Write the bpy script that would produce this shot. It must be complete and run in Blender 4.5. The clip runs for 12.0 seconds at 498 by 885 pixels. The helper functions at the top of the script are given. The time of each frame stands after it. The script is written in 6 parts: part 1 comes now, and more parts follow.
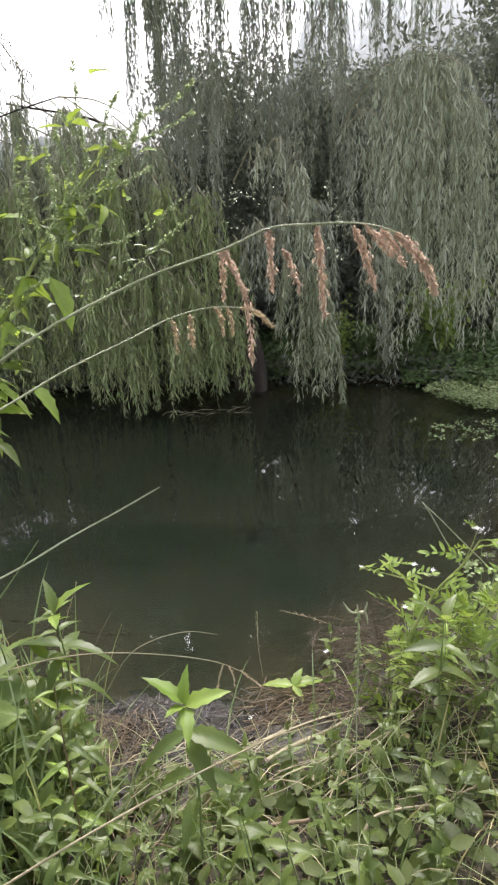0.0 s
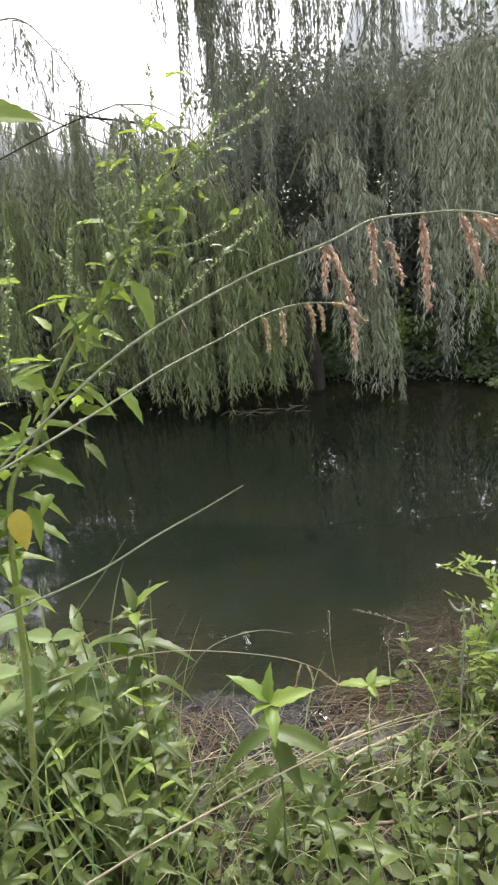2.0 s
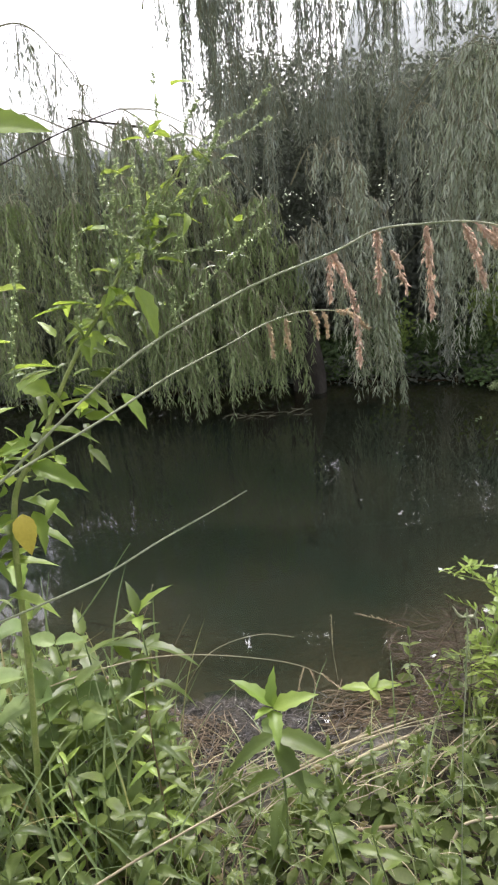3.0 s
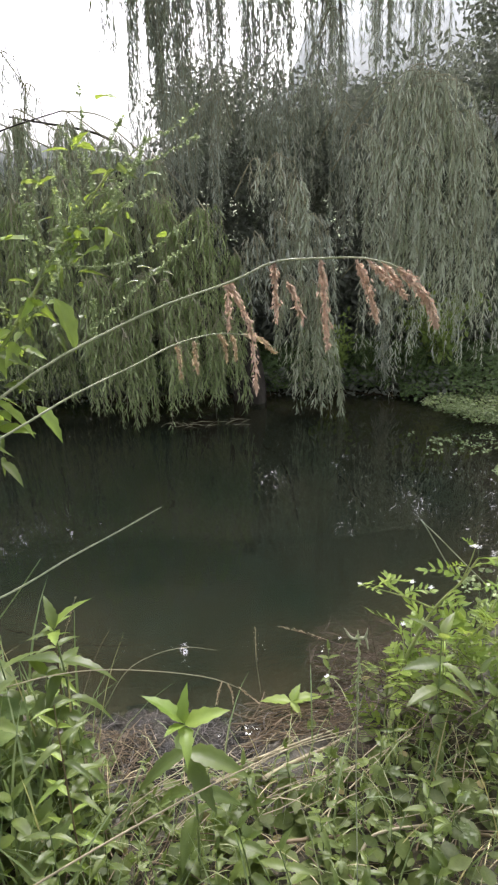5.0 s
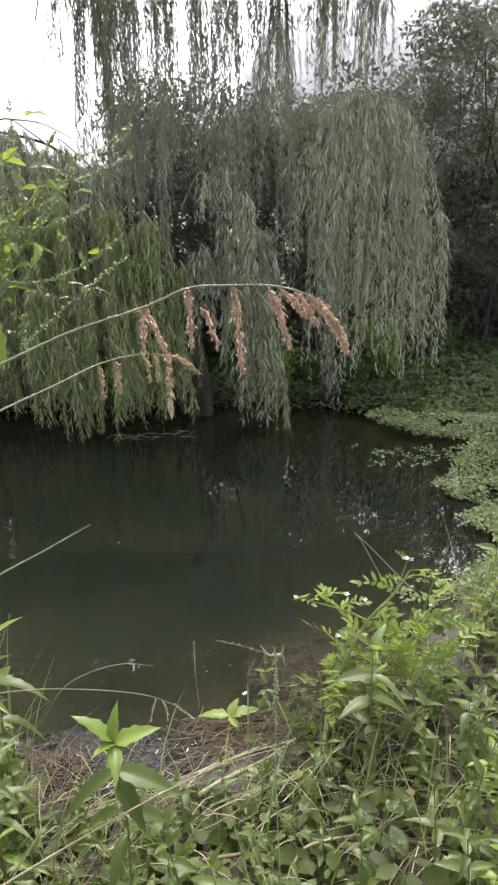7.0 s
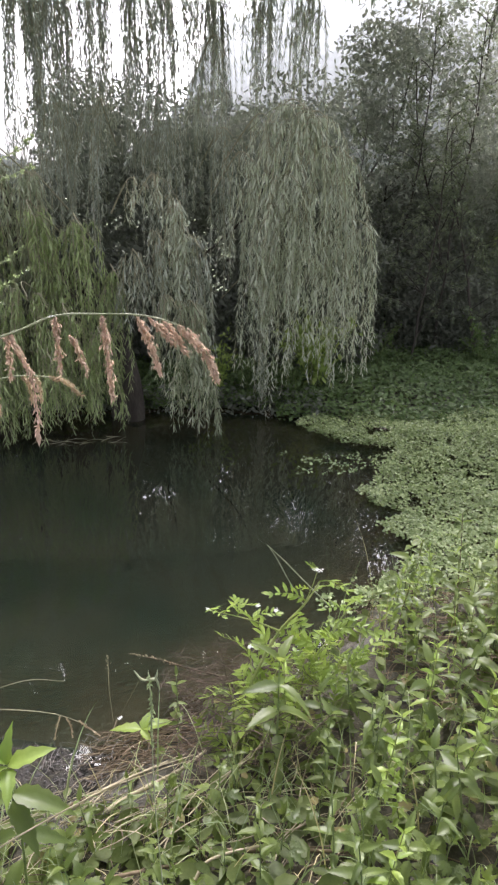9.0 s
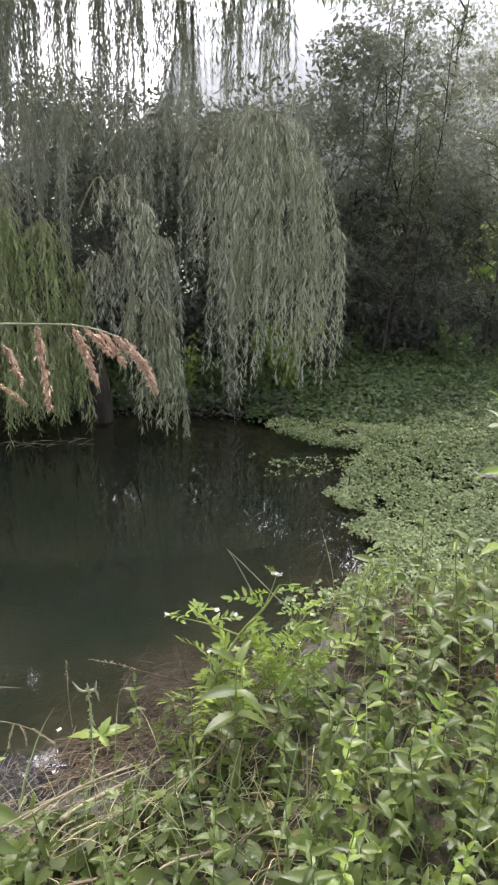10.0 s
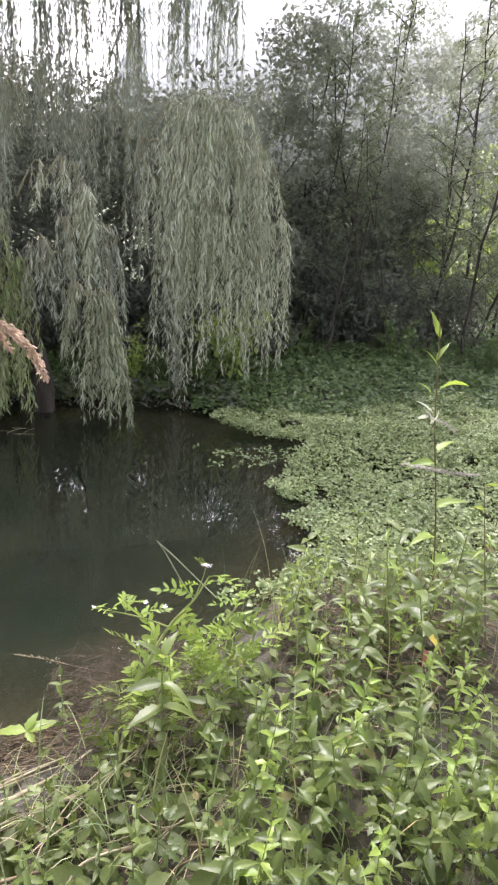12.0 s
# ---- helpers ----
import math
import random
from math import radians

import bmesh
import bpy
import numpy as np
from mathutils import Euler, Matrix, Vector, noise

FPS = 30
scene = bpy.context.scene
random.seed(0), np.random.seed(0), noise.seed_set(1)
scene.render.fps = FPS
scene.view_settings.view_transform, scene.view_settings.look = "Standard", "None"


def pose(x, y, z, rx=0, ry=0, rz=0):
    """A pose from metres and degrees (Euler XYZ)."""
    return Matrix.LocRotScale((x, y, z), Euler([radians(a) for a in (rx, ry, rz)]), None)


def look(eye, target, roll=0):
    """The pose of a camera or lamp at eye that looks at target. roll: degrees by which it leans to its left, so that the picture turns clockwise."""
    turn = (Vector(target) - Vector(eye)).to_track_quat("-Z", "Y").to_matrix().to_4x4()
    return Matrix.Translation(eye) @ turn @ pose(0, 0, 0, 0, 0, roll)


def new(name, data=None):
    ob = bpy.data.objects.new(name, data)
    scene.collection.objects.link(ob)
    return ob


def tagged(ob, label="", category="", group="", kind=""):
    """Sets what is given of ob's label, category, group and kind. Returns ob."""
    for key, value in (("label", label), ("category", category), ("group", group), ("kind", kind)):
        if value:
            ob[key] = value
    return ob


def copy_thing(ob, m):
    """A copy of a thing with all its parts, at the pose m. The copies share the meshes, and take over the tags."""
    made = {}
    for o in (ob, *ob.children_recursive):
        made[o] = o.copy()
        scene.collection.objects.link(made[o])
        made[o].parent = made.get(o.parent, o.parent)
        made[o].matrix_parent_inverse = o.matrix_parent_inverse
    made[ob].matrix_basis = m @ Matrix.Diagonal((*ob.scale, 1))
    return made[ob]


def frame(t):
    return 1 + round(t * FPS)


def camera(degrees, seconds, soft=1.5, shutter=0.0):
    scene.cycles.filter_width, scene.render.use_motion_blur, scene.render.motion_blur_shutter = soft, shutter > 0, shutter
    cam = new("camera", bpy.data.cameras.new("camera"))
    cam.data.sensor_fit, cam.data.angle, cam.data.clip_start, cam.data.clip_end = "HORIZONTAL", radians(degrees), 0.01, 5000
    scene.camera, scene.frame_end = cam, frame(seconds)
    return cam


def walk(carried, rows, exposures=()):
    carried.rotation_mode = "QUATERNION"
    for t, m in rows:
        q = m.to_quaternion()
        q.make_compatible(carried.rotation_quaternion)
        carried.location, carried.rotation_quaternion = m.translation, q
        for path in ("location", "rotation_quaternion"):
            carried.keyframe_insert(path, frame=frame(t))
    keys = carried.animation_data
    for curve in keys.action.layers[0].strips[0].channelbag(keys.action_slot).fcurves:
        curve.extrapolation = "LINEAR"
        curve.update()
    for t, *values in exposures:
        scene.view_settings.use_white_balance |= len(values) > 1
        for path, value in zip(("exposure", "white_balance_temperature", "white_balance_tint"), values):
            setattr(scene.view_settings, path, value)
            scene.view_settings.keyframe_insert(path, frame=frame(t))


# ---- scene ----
cam = camera(42.0, 12.0, soft=2.3)
PATH = [
    (0, (0.118, -0.004, 1.535), (0.099, 1.854, 0.795), -3.0),
    (0.5, (0.099, -0.001, 1.537), (0.024, 1.859, 0.806), -3.9),
    (1, (0.079, -0.001, 1.529), (-0.045, 1.858, 0.802), -4.6),
    (1.5, (0.069, -0.003, 1.536), (-0.093, 1.856, 0.817), -5.5),
    (2, (0.058, -0.003, 1.534), (-0.117, 1.851, 0.804), -5.7),
    (2.5, (0.053, -0.005, 1.538), (-0.126, 1.849, 0.81), -5.7),
    (4.3, (0.084, -0.009, 1.554), (-0.016, 1.856, 0.839), -4.2),
    (4.5, (0.095, -0.007, 1.557), (0.03, 1.858, 0.839), -3.7),
    (5, (0.112, -0.007, 1.561), (0.102, 1.861, 0.846), -2.5),
    (5.5, (0.126, -0.01, 1.57), (0.152, 1.863, 0.868), -1.7),
    (6, (0.127, -0.009, 1.573), (0.175, 1.865, 0.875), -1.1),
    (6.5, (0.143, -0.008, 1.573), (0.225, 1.862, 0.87), -1.3),
    (6.7, (0.147, -0.012, 1.575), (0.254, 1.859, 0.876), -1.2),
    (8.3, (0.207, -0.023, 1.596), (0.452, 1.846, 0.929), 1.3),
    (8.5, (0.21, -0.023, 1.606), (0.486, 1.841, 0.935), 1.4),
    (9, (0.242, -0.026, 1.61), (0.555, 1.828, 0.928), 1.4),
    (9.5, (0.27, -0.028, 1.613), (0.627, 1.819, 0.934), 2.1),
    (10, (0.286, -0.032, 1.624), (0.676, 1.809, 0.945), 2.3),
    (10.5, (0.306, -0.033, 1.623), (0.726, 1.796, 0.933), 2.6),
    (11, (0.318, -0.033, 1.615), (0.755, 1.787, 0.911), 2.9),
    (11.5, (0.332, -0.034, 1.621), (0.821, 1.776, 0.924), 3.6),
    (12, (0.358, -0.035, 1.622), (0.884, 1.764, 0.924), 4.0),
]
walk(cam, [(t, look(eye, target, roll)) for t, eye, target, roll in PATH], exposures=((0.0, 0.65, 6200, 19), (2.5, 0.6, 6200, 19), (6.5, 0.55, 6200, 19), (9.5, 0.64, 6150, 22), (10.5, 0.68, 6150, 23), (11.0, 0.9, 6100, 24), (12.0, 1.04, 6150, 25)))


# ---- world and sun ----
world = bpy.data.worlds.new("hazy_sky")
scene.world = world
world.use_nodes = True
wn, wl = world.node_tree.nodes, world.node_tree.links
sky = wn.new("ShaderNodeTexSky")
sky.sky_type = "NISHITA"
sky.sun_disc = False
sky.sun_elevation = radians(50)
sky.sun_rotation = radians(9)
sky.air_density = 1.0
sky.dust_density = 7.0
sky.ozone_density = 1.0
pale = wn.new("ShaderNodeHueSaturation")
pale.inputs["Saturation"].default_value = 0.2
wl.new(sky.outputs["Color"], pale.inputs["Color"])
wl.new(pale.outputs["Color"], wn["Background"].inputs["Color"])
wn["Background"].inputs["Strength"].default_value = 0.26

sun_lamp = bpy.data.lights.new("sun", "SUN")
sun_lamp.energy = 2.4
sun_lamp.angle = radians(8)
sun_lamp.color = (1.0, 0.95, 0.86)
sun = new("sun", sun_lamp)
SUN_FROM = Vector((math.sin(radians(9)) * math.cos(radians(50)), math.cos(radians(9)) * math.cos(radians(50)), math.sin(radians(50))))
sun.matrix_world = look(SUN_FROM * 60, (0, 0, 0))


# ---- materials ----
def material(name):
    m = bpy.data.materials.new(name)
    m.use_nodes = True
    nt = m.node_tree
    return m, nt.nodes, nt.links, nt.nodes["Principled BSDF"]


def mixed(nodes, links, factor, a, b):
    """A colour mix; a and b are colours or sockets."""
    mx = nodes.new("ShaderNodeMix")
    mx.data_type = "RGBA"
    for socket, value in ((mx.inputs[0], factor), (mx.inputs[6], a), (mx.inputs[7], b)):
        if isinstance(value, (tuple, list)):
            socket.default_value = (*value, 1) if len(value) == 3 else value
        elif isinstance(value, (int, float)):
            socket.default_value = value
        else:
            links.new(value, socket)
    return mx.outputs[2]


def noise_of(nodes, links, scale, detail=4.0, low=0.35, high=0.65, coord="Object", stretch=(1, 1, 1)):
    tc = nodes.new("ShaderNodeTexCoord")
    mp = nodes.new("ShaderNodeMapping")
    mp.inputs["Scale"].default_value = stretch
    links.new(tc.outputs[coord], mp.inputs["Vector"])
    nz = nodes.new("ShaderNodeTexNoise")
    nz.inputs["Scale"].default_value = scale
    nz.inputs["Detail"].default_value = detail
    links.new(mp.outputs["Vector"], nz.inputs["Vector"])
    mr = nodes.new("ShaderNodeMapRange")
    mr.inputs["From Min"].default_value, mr.inputs["From Max"].default_value = low, high
    links.new(nz.outputs["Fac"], mr.inputs["Value"])
    return mr.outputs["Result"], nz.outputs["Fac"]


def bumped(nodes, links, bsdf, height, strength, distance):
    bp = nodes.new("ShaderNodeBump")
    bp.inputs["Strength"].default_value = strength
    bp.inputs["Distance"].default_value = distance
    links.new(height, bp.inputs["Height"])
    links.new(bp.outputs["Normal"], bsdf.inputs["Normal"])


def leaf_material(name, dark, light, glow, rough=0.45, see_through=0.35, patch=3.0, single=False, old=None, old_share=0.06, streak=False, shine=0.35):
    """Leaves that differ one from another, let light through, and have a grain along them."""
    m, nodes, links, bsdf = material(name)
    if single:
        rnd = nodes.new("ShaderNodeObjectInfo").outputs["Random"]
    else:
        rnd = nodes.new("ShaderNodeNewGeometry").outputs["Random Per Island"]
    # twig by twig where the leaves hang in strands
    big, _ = noise_of(nodes, links, 17.0 if streak else patch, 3.0, coord="Object" if not single else "Generated", stretch=(1, 1, 0.08) if streak else (1, 1, 1))
    fine, raw = noise_of(nodes, links, 160.0, 2.0)
    col = mixed(nodes, links, rnd, dark, light)
    half = nodes.new("ShaderNodeMath")
    half.operation = "MULTIPLY"
    half.inputs[1].default_value = 0.75 if streak else 0.45
    links.new(big, half.inputs[0])
    col = mixed(nodes, links, half.outputs[0], col, tuple(0.72 * c for c in dark))
    few = nodes.new("ShaderNodeMath")
    few.operation = "MULTIPLY"
    few.inputs[1].default_value = 0.18
    links.new(fine, few.inputs[0])
    col = mixed(nodes, links, few.outputs[0], col, tuple(min(1, 1.5 * c) for c in light))
    if old:
        gt = nodes.new("ShaderNodeMath")
        gt.operation = "LESS_THAN"
        gt.inputs[1].default_value = old_share
        links.new(rnd, gt.inputs[0])
        col = mixed(nodes, links, gt.outputs[0], col, old)
    links.new(col, bsdf.inputs["Base Color"])
    bsdf.inputs["Roughness"].default_value = rough
    bsdf.inputs["Specular IOR Level"].default_value = shine
    if single:
        wv = nodes.new("ShaderNodeTexWave")
        wv.inputs["Scale"].default_value = 3.2
        wv.inputs["Distortion"].default_value = 1.5
        wv.bands_direction = "Y"
        gc = nodes.new("ShaderNodeTexCoord")
        links.new(gc.outputs["Object"], wv.inputs["Vector"])
        raw = wv.outputs["Fac"]
        bumped(nodes, links, bsdf, raw, 0.035, 0.012)
    else:
        bumped(nodes, links, bsdf, raw, 0.25, 0.002)
    tr = nodes.new("ShaderNodeBsdfTranslucent")
    links.new(mixed(nodes, links, 0.6, col, glow), tr.inputs["Color"])
    ms = nodes.new("ShaderNodeMixShader")
    ms.inputs[0].default_value = see_through
    links.new(bsdf.outputs[0], ms.inputs[1])
    links.new(tr.outputs[0], ms.inputs[2])
    links.new(ms.outputs[0], nodes["Material Output"].inputs["Surface"])
    return m


def plain_material(name, a, b, scale, rough=0.8, bump=0.4, depth=0.004, stretch=(1, 1, 1), island=False, spec=0.3):
    m, nodes, links, bsdf = material(name)
    f1, raw1 = noise_of(nodes, links, scale, 6.0, stretch=stretch)
    f2, raw2 = noise_of(nodes, links, scale * 9, 4.0, stretch=stretch)
    col = mixed(nodes, links, f1, a, b)
    if island:
        col = mixed(nodes, links, nodes.new("ShaderNodeNewGeometry").outputs["Random Per Island"], col, tuple(0.5 * (p + q) * 0.6 for p, q in zip(a, b)))
    part_f = nodes.new("ShaderNodeMath")
    part_f.operation = "MULTIPLY"
    part_f.inputs[1].default_value = 0.4
    links.new(f2, part_f.inputs[0])
    col = mixed(nodes, links, part_f.outputs[0], col, tuple(0.55 * c for c in a))
    links.new(col, bsdf.inputs["Base Color"])
    bsdf.inputs["Roughness"].default_value = rough
    bsdf.inputs["Specular IOR Level"].default_value = spec
    bumped(nodes, links, bsdf, raw2, bump, depth)
    return m


def ground_material():
    """Dark mud and leaf litter at the pond, grassy soil away from it, meadow on the slope behind."""
    m, nodes, links, bsdf = material("bank_soil")
    f1, _ = noise_of(nodes, links, 2.2, 6.0)
    f2, raw2 = noise_of(nodes, links, 38.0, 6.0)
    f3, raw3 = noise_of(nodes, links, 140.0, 3.0, 0.55, 0.7)
    mud = mixed(nodes, links, f1, (0.034, 0.030, 0.017), (0.062, 0.053, 0.030))
    mud = mixed(nodes, links, f2, mud, (0.042, 0.040, 0.022))
    mud = mixed(nodes, links, f3, mud, (0.085, 0.072, 0.042))
    grass_col = mixed(nodes, links, f2, (0.065, 0.09, 0.035), (0.12, 0.145, 0.06))
    pos = nodes.new("ShaderNodeSeparateXYZ")
    links.new(nodes.new("ShaderNodeNewGeometry").outputs["Position"], pos.inputs[0])
    far = nodes.new("ShaderNodeMapRange")
    far.inputs["From Min"].default_value, far.inputs["From Max"].default_value = 5.2, 8.2
    off = nodes.new("ShaderNodeMath")
    off.operation = "SUBTRACT"
    off.inputs[1].default_value = 3.2
    links.new(pos.outputs["Y"], off.inputs[0])
    both = nodes.new("ShaderNodeMath")
    both.operation = "ABSOLUTE"
    links.new(off.outputs[0], both.inputs[0])
    twice = nodes.new("ShaderNodeMath")
    twice.operation = "MULTIPLY_ADD"
    twice.inputs[1].default_value = 2.0
    links.new(both.outputs[0], twice.inputs[0])
    links.new(twice.outputs[0], far.inputs["Value"])
    links.new(mixed(nodes, links, far.outputs["Result"], mud, grass_col), bsdf.inputs["Base Color"])
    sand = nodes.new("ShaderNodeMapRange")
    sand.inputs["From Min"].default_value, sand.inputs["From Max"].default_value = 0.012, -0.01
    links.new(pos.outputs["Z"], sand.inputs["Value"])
    # pale silt in the shallows; light lost in deeper water painted as a darker bed
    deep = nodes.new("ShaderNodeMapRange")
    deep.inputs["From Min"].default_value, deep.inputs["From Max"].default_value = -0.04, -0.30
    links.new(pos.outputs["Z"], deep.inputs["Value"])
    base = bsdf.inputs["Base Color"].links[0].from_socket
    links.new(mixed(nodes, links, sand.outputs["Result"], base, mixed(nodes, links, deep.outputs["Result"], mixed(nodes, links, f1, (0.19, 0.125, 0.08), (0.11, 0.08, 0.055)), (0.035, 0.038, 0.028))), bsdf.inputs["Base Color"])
    # wet below the water's edge
    wet = nodes.new("ShaderNodeMapRange")
    wet.inputs["From Min"].default_value, wet.inputs["From Max"].default_value = 0.02, 0.08
    wet.inputs["To Min"].default_value, wet.inputs["To Max"].default_value = 0.25, 0.9
    links.new(pos.outputs["Z"], wet.inputs["Value"])
    links.new(wet.outputs["Result"], bsdf.inputs["Roughness"])
    bumped(nodes, links, bsdf, raw2, 0.8, 0.012)
    return m


def water_material():
    """Still, murky green-brown water: clear mirror gloss on top, tinted see-through and silt below."""
    m, nodes, links, bsdf = material("pond_water")
    nodes.remove(bsdf)
    fr = nodes.new("ShaderNodeFresnel")
    fr.inputs["IOR"].default_value = 1.65
    gl = nodes.new("ShaderNodeBsdfGlossy")
    gl.inputs["Roughness"].default_value = 0.004
    f1, raw1 = noise_of(nodes, links, 2.8, 5.0, stretch=(1, 0.6, 1))
    _, raw2 = noise_of(nodes, links, 22.0, 2.0, stretch=(1, 0.5, 1))
    bp = nodes.new("ShaderNodeBump")
    bp.inputs["Strength"].default_value = 0.012
    bp.inputs["Distance"].default_value = 0.02
    links.new(raw2, bp.inputs["Height"])
    links.new(bp.outputs["Normal"], gl.inputs["Normal"])
    links.new(bp.outputs["Normal"], fr.inputs["Normal"])
    clear = nodes.new("ShaderNodeBsdfTransparent")
    clear.inputs["Color"].default_value = (0.66, 0.64, 0.50, 1)
    silt = nodes.new("ShaderNodeBsdfDiffuse")
    links.new(mixed(nodes, links, f1, (0.021, 0.039, 0.026), (0.052, 0.059, 0.038)), silt.inputs["Color"])
    body = nodes.new("ShaderNodeMixShader")
    body.inputs[0].default_value = 0.36
    links.new(clear.outputs[0], body.inputs[1])
    links.new(silt.outputs[0], body.inputs[2])
    top = nodes.new("ShaderNodeMixShader")
    links.new(fr.outputs[0], top.inputs[0])
    links.new(body.outputs[0], top.inputs[1])
    links.new(gl.outputs[0], top.inputs[2])
    links.new(top.outputs[0], nodes["Material Output"].inputs["Surface"])
    return m


SOIL = ground_material()
WATER = water_material()
WILLOW = leaf_material("willow_leaf", (0.25, 0.29, 0.195), (0.78, 0.82, 0.68), (0.55, 0.60, 0.42), 0.4, 0.42, 1.2, streak=True)
WILLOW_FRESH = leaf_material("fresh_willow_leaf", (0.22, 0.29, 0.12), (0.60, 0.69, 0.36), (0.55, 0.68, 0.24), 0.36, 0.42, 1.2, streak=True)
WILLOW_MID = leaf_material("green_willow_leaf", (0.26, 0.31, 0.185), (0.70, 0.75, 0.54), (0.58, 0.65, 0.36), 0.4, 0.42, 1.2, streak=True)
# lighter copy of the willow leaf: light on sprig, crests and strands put into colour
WILLOW_PALE_LIT = leaf_material("pale_lit_willow_leaf", (0.42, 0.47, 0.32), (0.74, 0.77, 0.62), (0.6, 0.66, 0.42), 0.4, 0.4, 1.2)
TWIG = plain_material("willow_twig", (0.34, 0.32, 0.20), (0.52, 0.48, 0.33), 30, 0.6)
BARK = plain_material("bark", (0.045, 0.038, 0.03), (0.10, 0.088, 0.072), 9, 0.9, 0.9, 0.01, (1, 1, 0.25))
# one woodland leaf in two tones, shade and light put into the colours
WOODS_SHADED = leaf_material("shaded_woodland_leaf", (0.10, 0.11, 0.085), (0.22, 0.24, 0.185), (0.24, 0.27, 0.18), 0.5, 0.42, 0.8)
WOODS_LIT = leaf_material("lit_woodland_leaf", (0.17, 0.185, 0.15), (0.38, 0.40, 0.33), (0.42, 0.46, 0.33), 0.5, 0.45, 0.8)
SAPLING = leaf_material("sapling_leaf", (0.09, 0.115, 0.07), (0.25, 0.29, 0.19), (0.28, 0.34, 0.15), 0.42, 0.4, 1.5)
BUSH = leaf_material("lime_bush_leaf", (0.17, 0.27, 0.06), (0.36, 0.46, 0.13), (0.52, 0.62, 0.14), 0.45, 0.45, 3)
HERB = leaf_material("low_herb_leaf", (0.06, 0.11, 0.035), (0.15, 0.22, 0.08), (0.25, 0.34, 0.08), 0.45, 0.3, 2.5)
CRESS = leaf_material("cress_leaf", (0.10, 0.16, 0.045), (0.48, 0.56, 0.27), (0.30, 0.38, 0.08), 0.32, 0.25, 2.5)
MINT = leaf_material("mint_leaf", (0.04, 0.070, 0.014), (0.155, 0.205, 0.052), (0.44, 0.55, 0.10), 0.42, 0.40, 2.0, True, shine=0.4)
MINT_JOINED = leaf_material("ground_leaf", (0.034, 0.053, 0.013), (0.125, 0.16, 0.045), (0.34, 0.44, 0.08), 0.5, 0.38, 3.0, old=(0.24, 0.20, 0.09), old_share=0.05, shine=0.2)
LIME = leaf_material("lime_weed_leaf", (0.13, 0.215, 0.035), (0.27, 0.36, 0.07), (0.44, 0.56, 0.07), 0.42, 0.42, 2.0, True)
GRASS = leaf_material("grass_blade", (0.10, 0.16, 0.06), (0.26, 0.32, 0.15), (0.35, 0.45, 0.12), 0.45, 0.35, 3.0, old=(0.42, 0.36, 0.17), old_share=0.1)
LIME_SOFT = leaf_material("soft_green_leaf", (0.10, 0.16, 0.05), (0.23, 0.30, 0.11), (0.36, 0.46, 0.13), 0.5, 0.36, 2.0, True, shine=0.2)
GRASS_DRY = leaf_material("half_dry_grass", (0.15, 0.20, 0.075), (0.38, 0.42, 0.2), (0.42, 0.48, 0.18), 0.5, 0.3, 3.0, old=(0.5, 0.43, 0.24), old_share=0.2)
STRAW = plain_material("dry_straw", (0.36, 0.31, 0.18), (0.58, 0.52, 0.34), 12, 0.7, 0.3, 0.002, island=True)
LITTER = plain_material("dry_litter", (0.15, 0.11, 0.065), (0.31, 0.24, 0.15), 8, 0.8, 0.4, 0.002, island=True)
TWIGLET = plain_material("dead_twig", (0.085, 0.065, 0.045), (0.19, 0.145, 0.10), 20, 0.85, 0.5, 0.002, island=True)
ROOT = plain_material("wet_rootlet", (0.09, 0.08, 0.065), (0.22, 0.195, 0.165), 20, 0.4, 0.5, 0.002, island=True)
STEM = plain_material("green_stem", (0.13, 0.19, 0.06), (0.24, 0.29, 0.11), 25, 0.5)
STEM_PALE = plain_material("pale_stalk", (0.27, 0.30, 0.17), (0.42, 0.43, 0.29), 25, 0.55)
STEM_LIME = plain_material("lime_stem", (0.22, 0.29, 0.07), (0.36, 0.38, 0.14), 25, 0.5)
STEM_RED = plain_material("reddish_stem", (0.14, 0.10, 0.06), (0.22, 0.18, 0.08), 25, 0.55)
SEED = leaf_material("seed_spikelet", (0.43, 0.29, 0.21), (0.67, 0.52, 0.41), (0.66, 0.48, 0.36), 0.7, 0.35, 20.0)
FLUFF = leaf_material("seed_fluff", (0.34, 0.31, 0.26), (0.56, 0.53, 0.46), (0.5, 0.47, 0.4), 0.8, 0.35, 20.0)
SEED_PALE = leaf_material("pale_seed_spikelet", (0.40, 0.30, 0.18), (0.60, 0.48, 0.33), (0.6, 0.45, 0.28), 0.7, 0.35, 20.0)
WET_MUD = plain_material("wet_mud", (0.022, 0.020, 0.014), (0.058, 0.051, 0.035), 22, 0.16, 1.0, 0.010, spec=0.6)
FLOWER = plain_material("white_petal", (0.72, 0.72, 0.66), (0.85, 0.85, 0.8), 60, 0.6)
GREEN_BUD = leaf_material("green_bud", (0.20, 0.26, 0.12), (0.38, 0.44, 0.24), (0.42, 0.5, 0.22), 0.5, 0.4, 20.0)
YELLOW = leaf_material("yellowed_leaf", (0.52, 0.42, 0.07), (0.64, 0.54, 0.12), (0.74, 0.58, 0.10), 0.5, 0.4, 8.0, True)
RED = leaf_material("reddened_leaf", (0.30, 0.12, 0.10), (0.4, 0.18, 0.14), (0.45, 0.18, 0.12), 0.5, 0.35, 8.0, True)


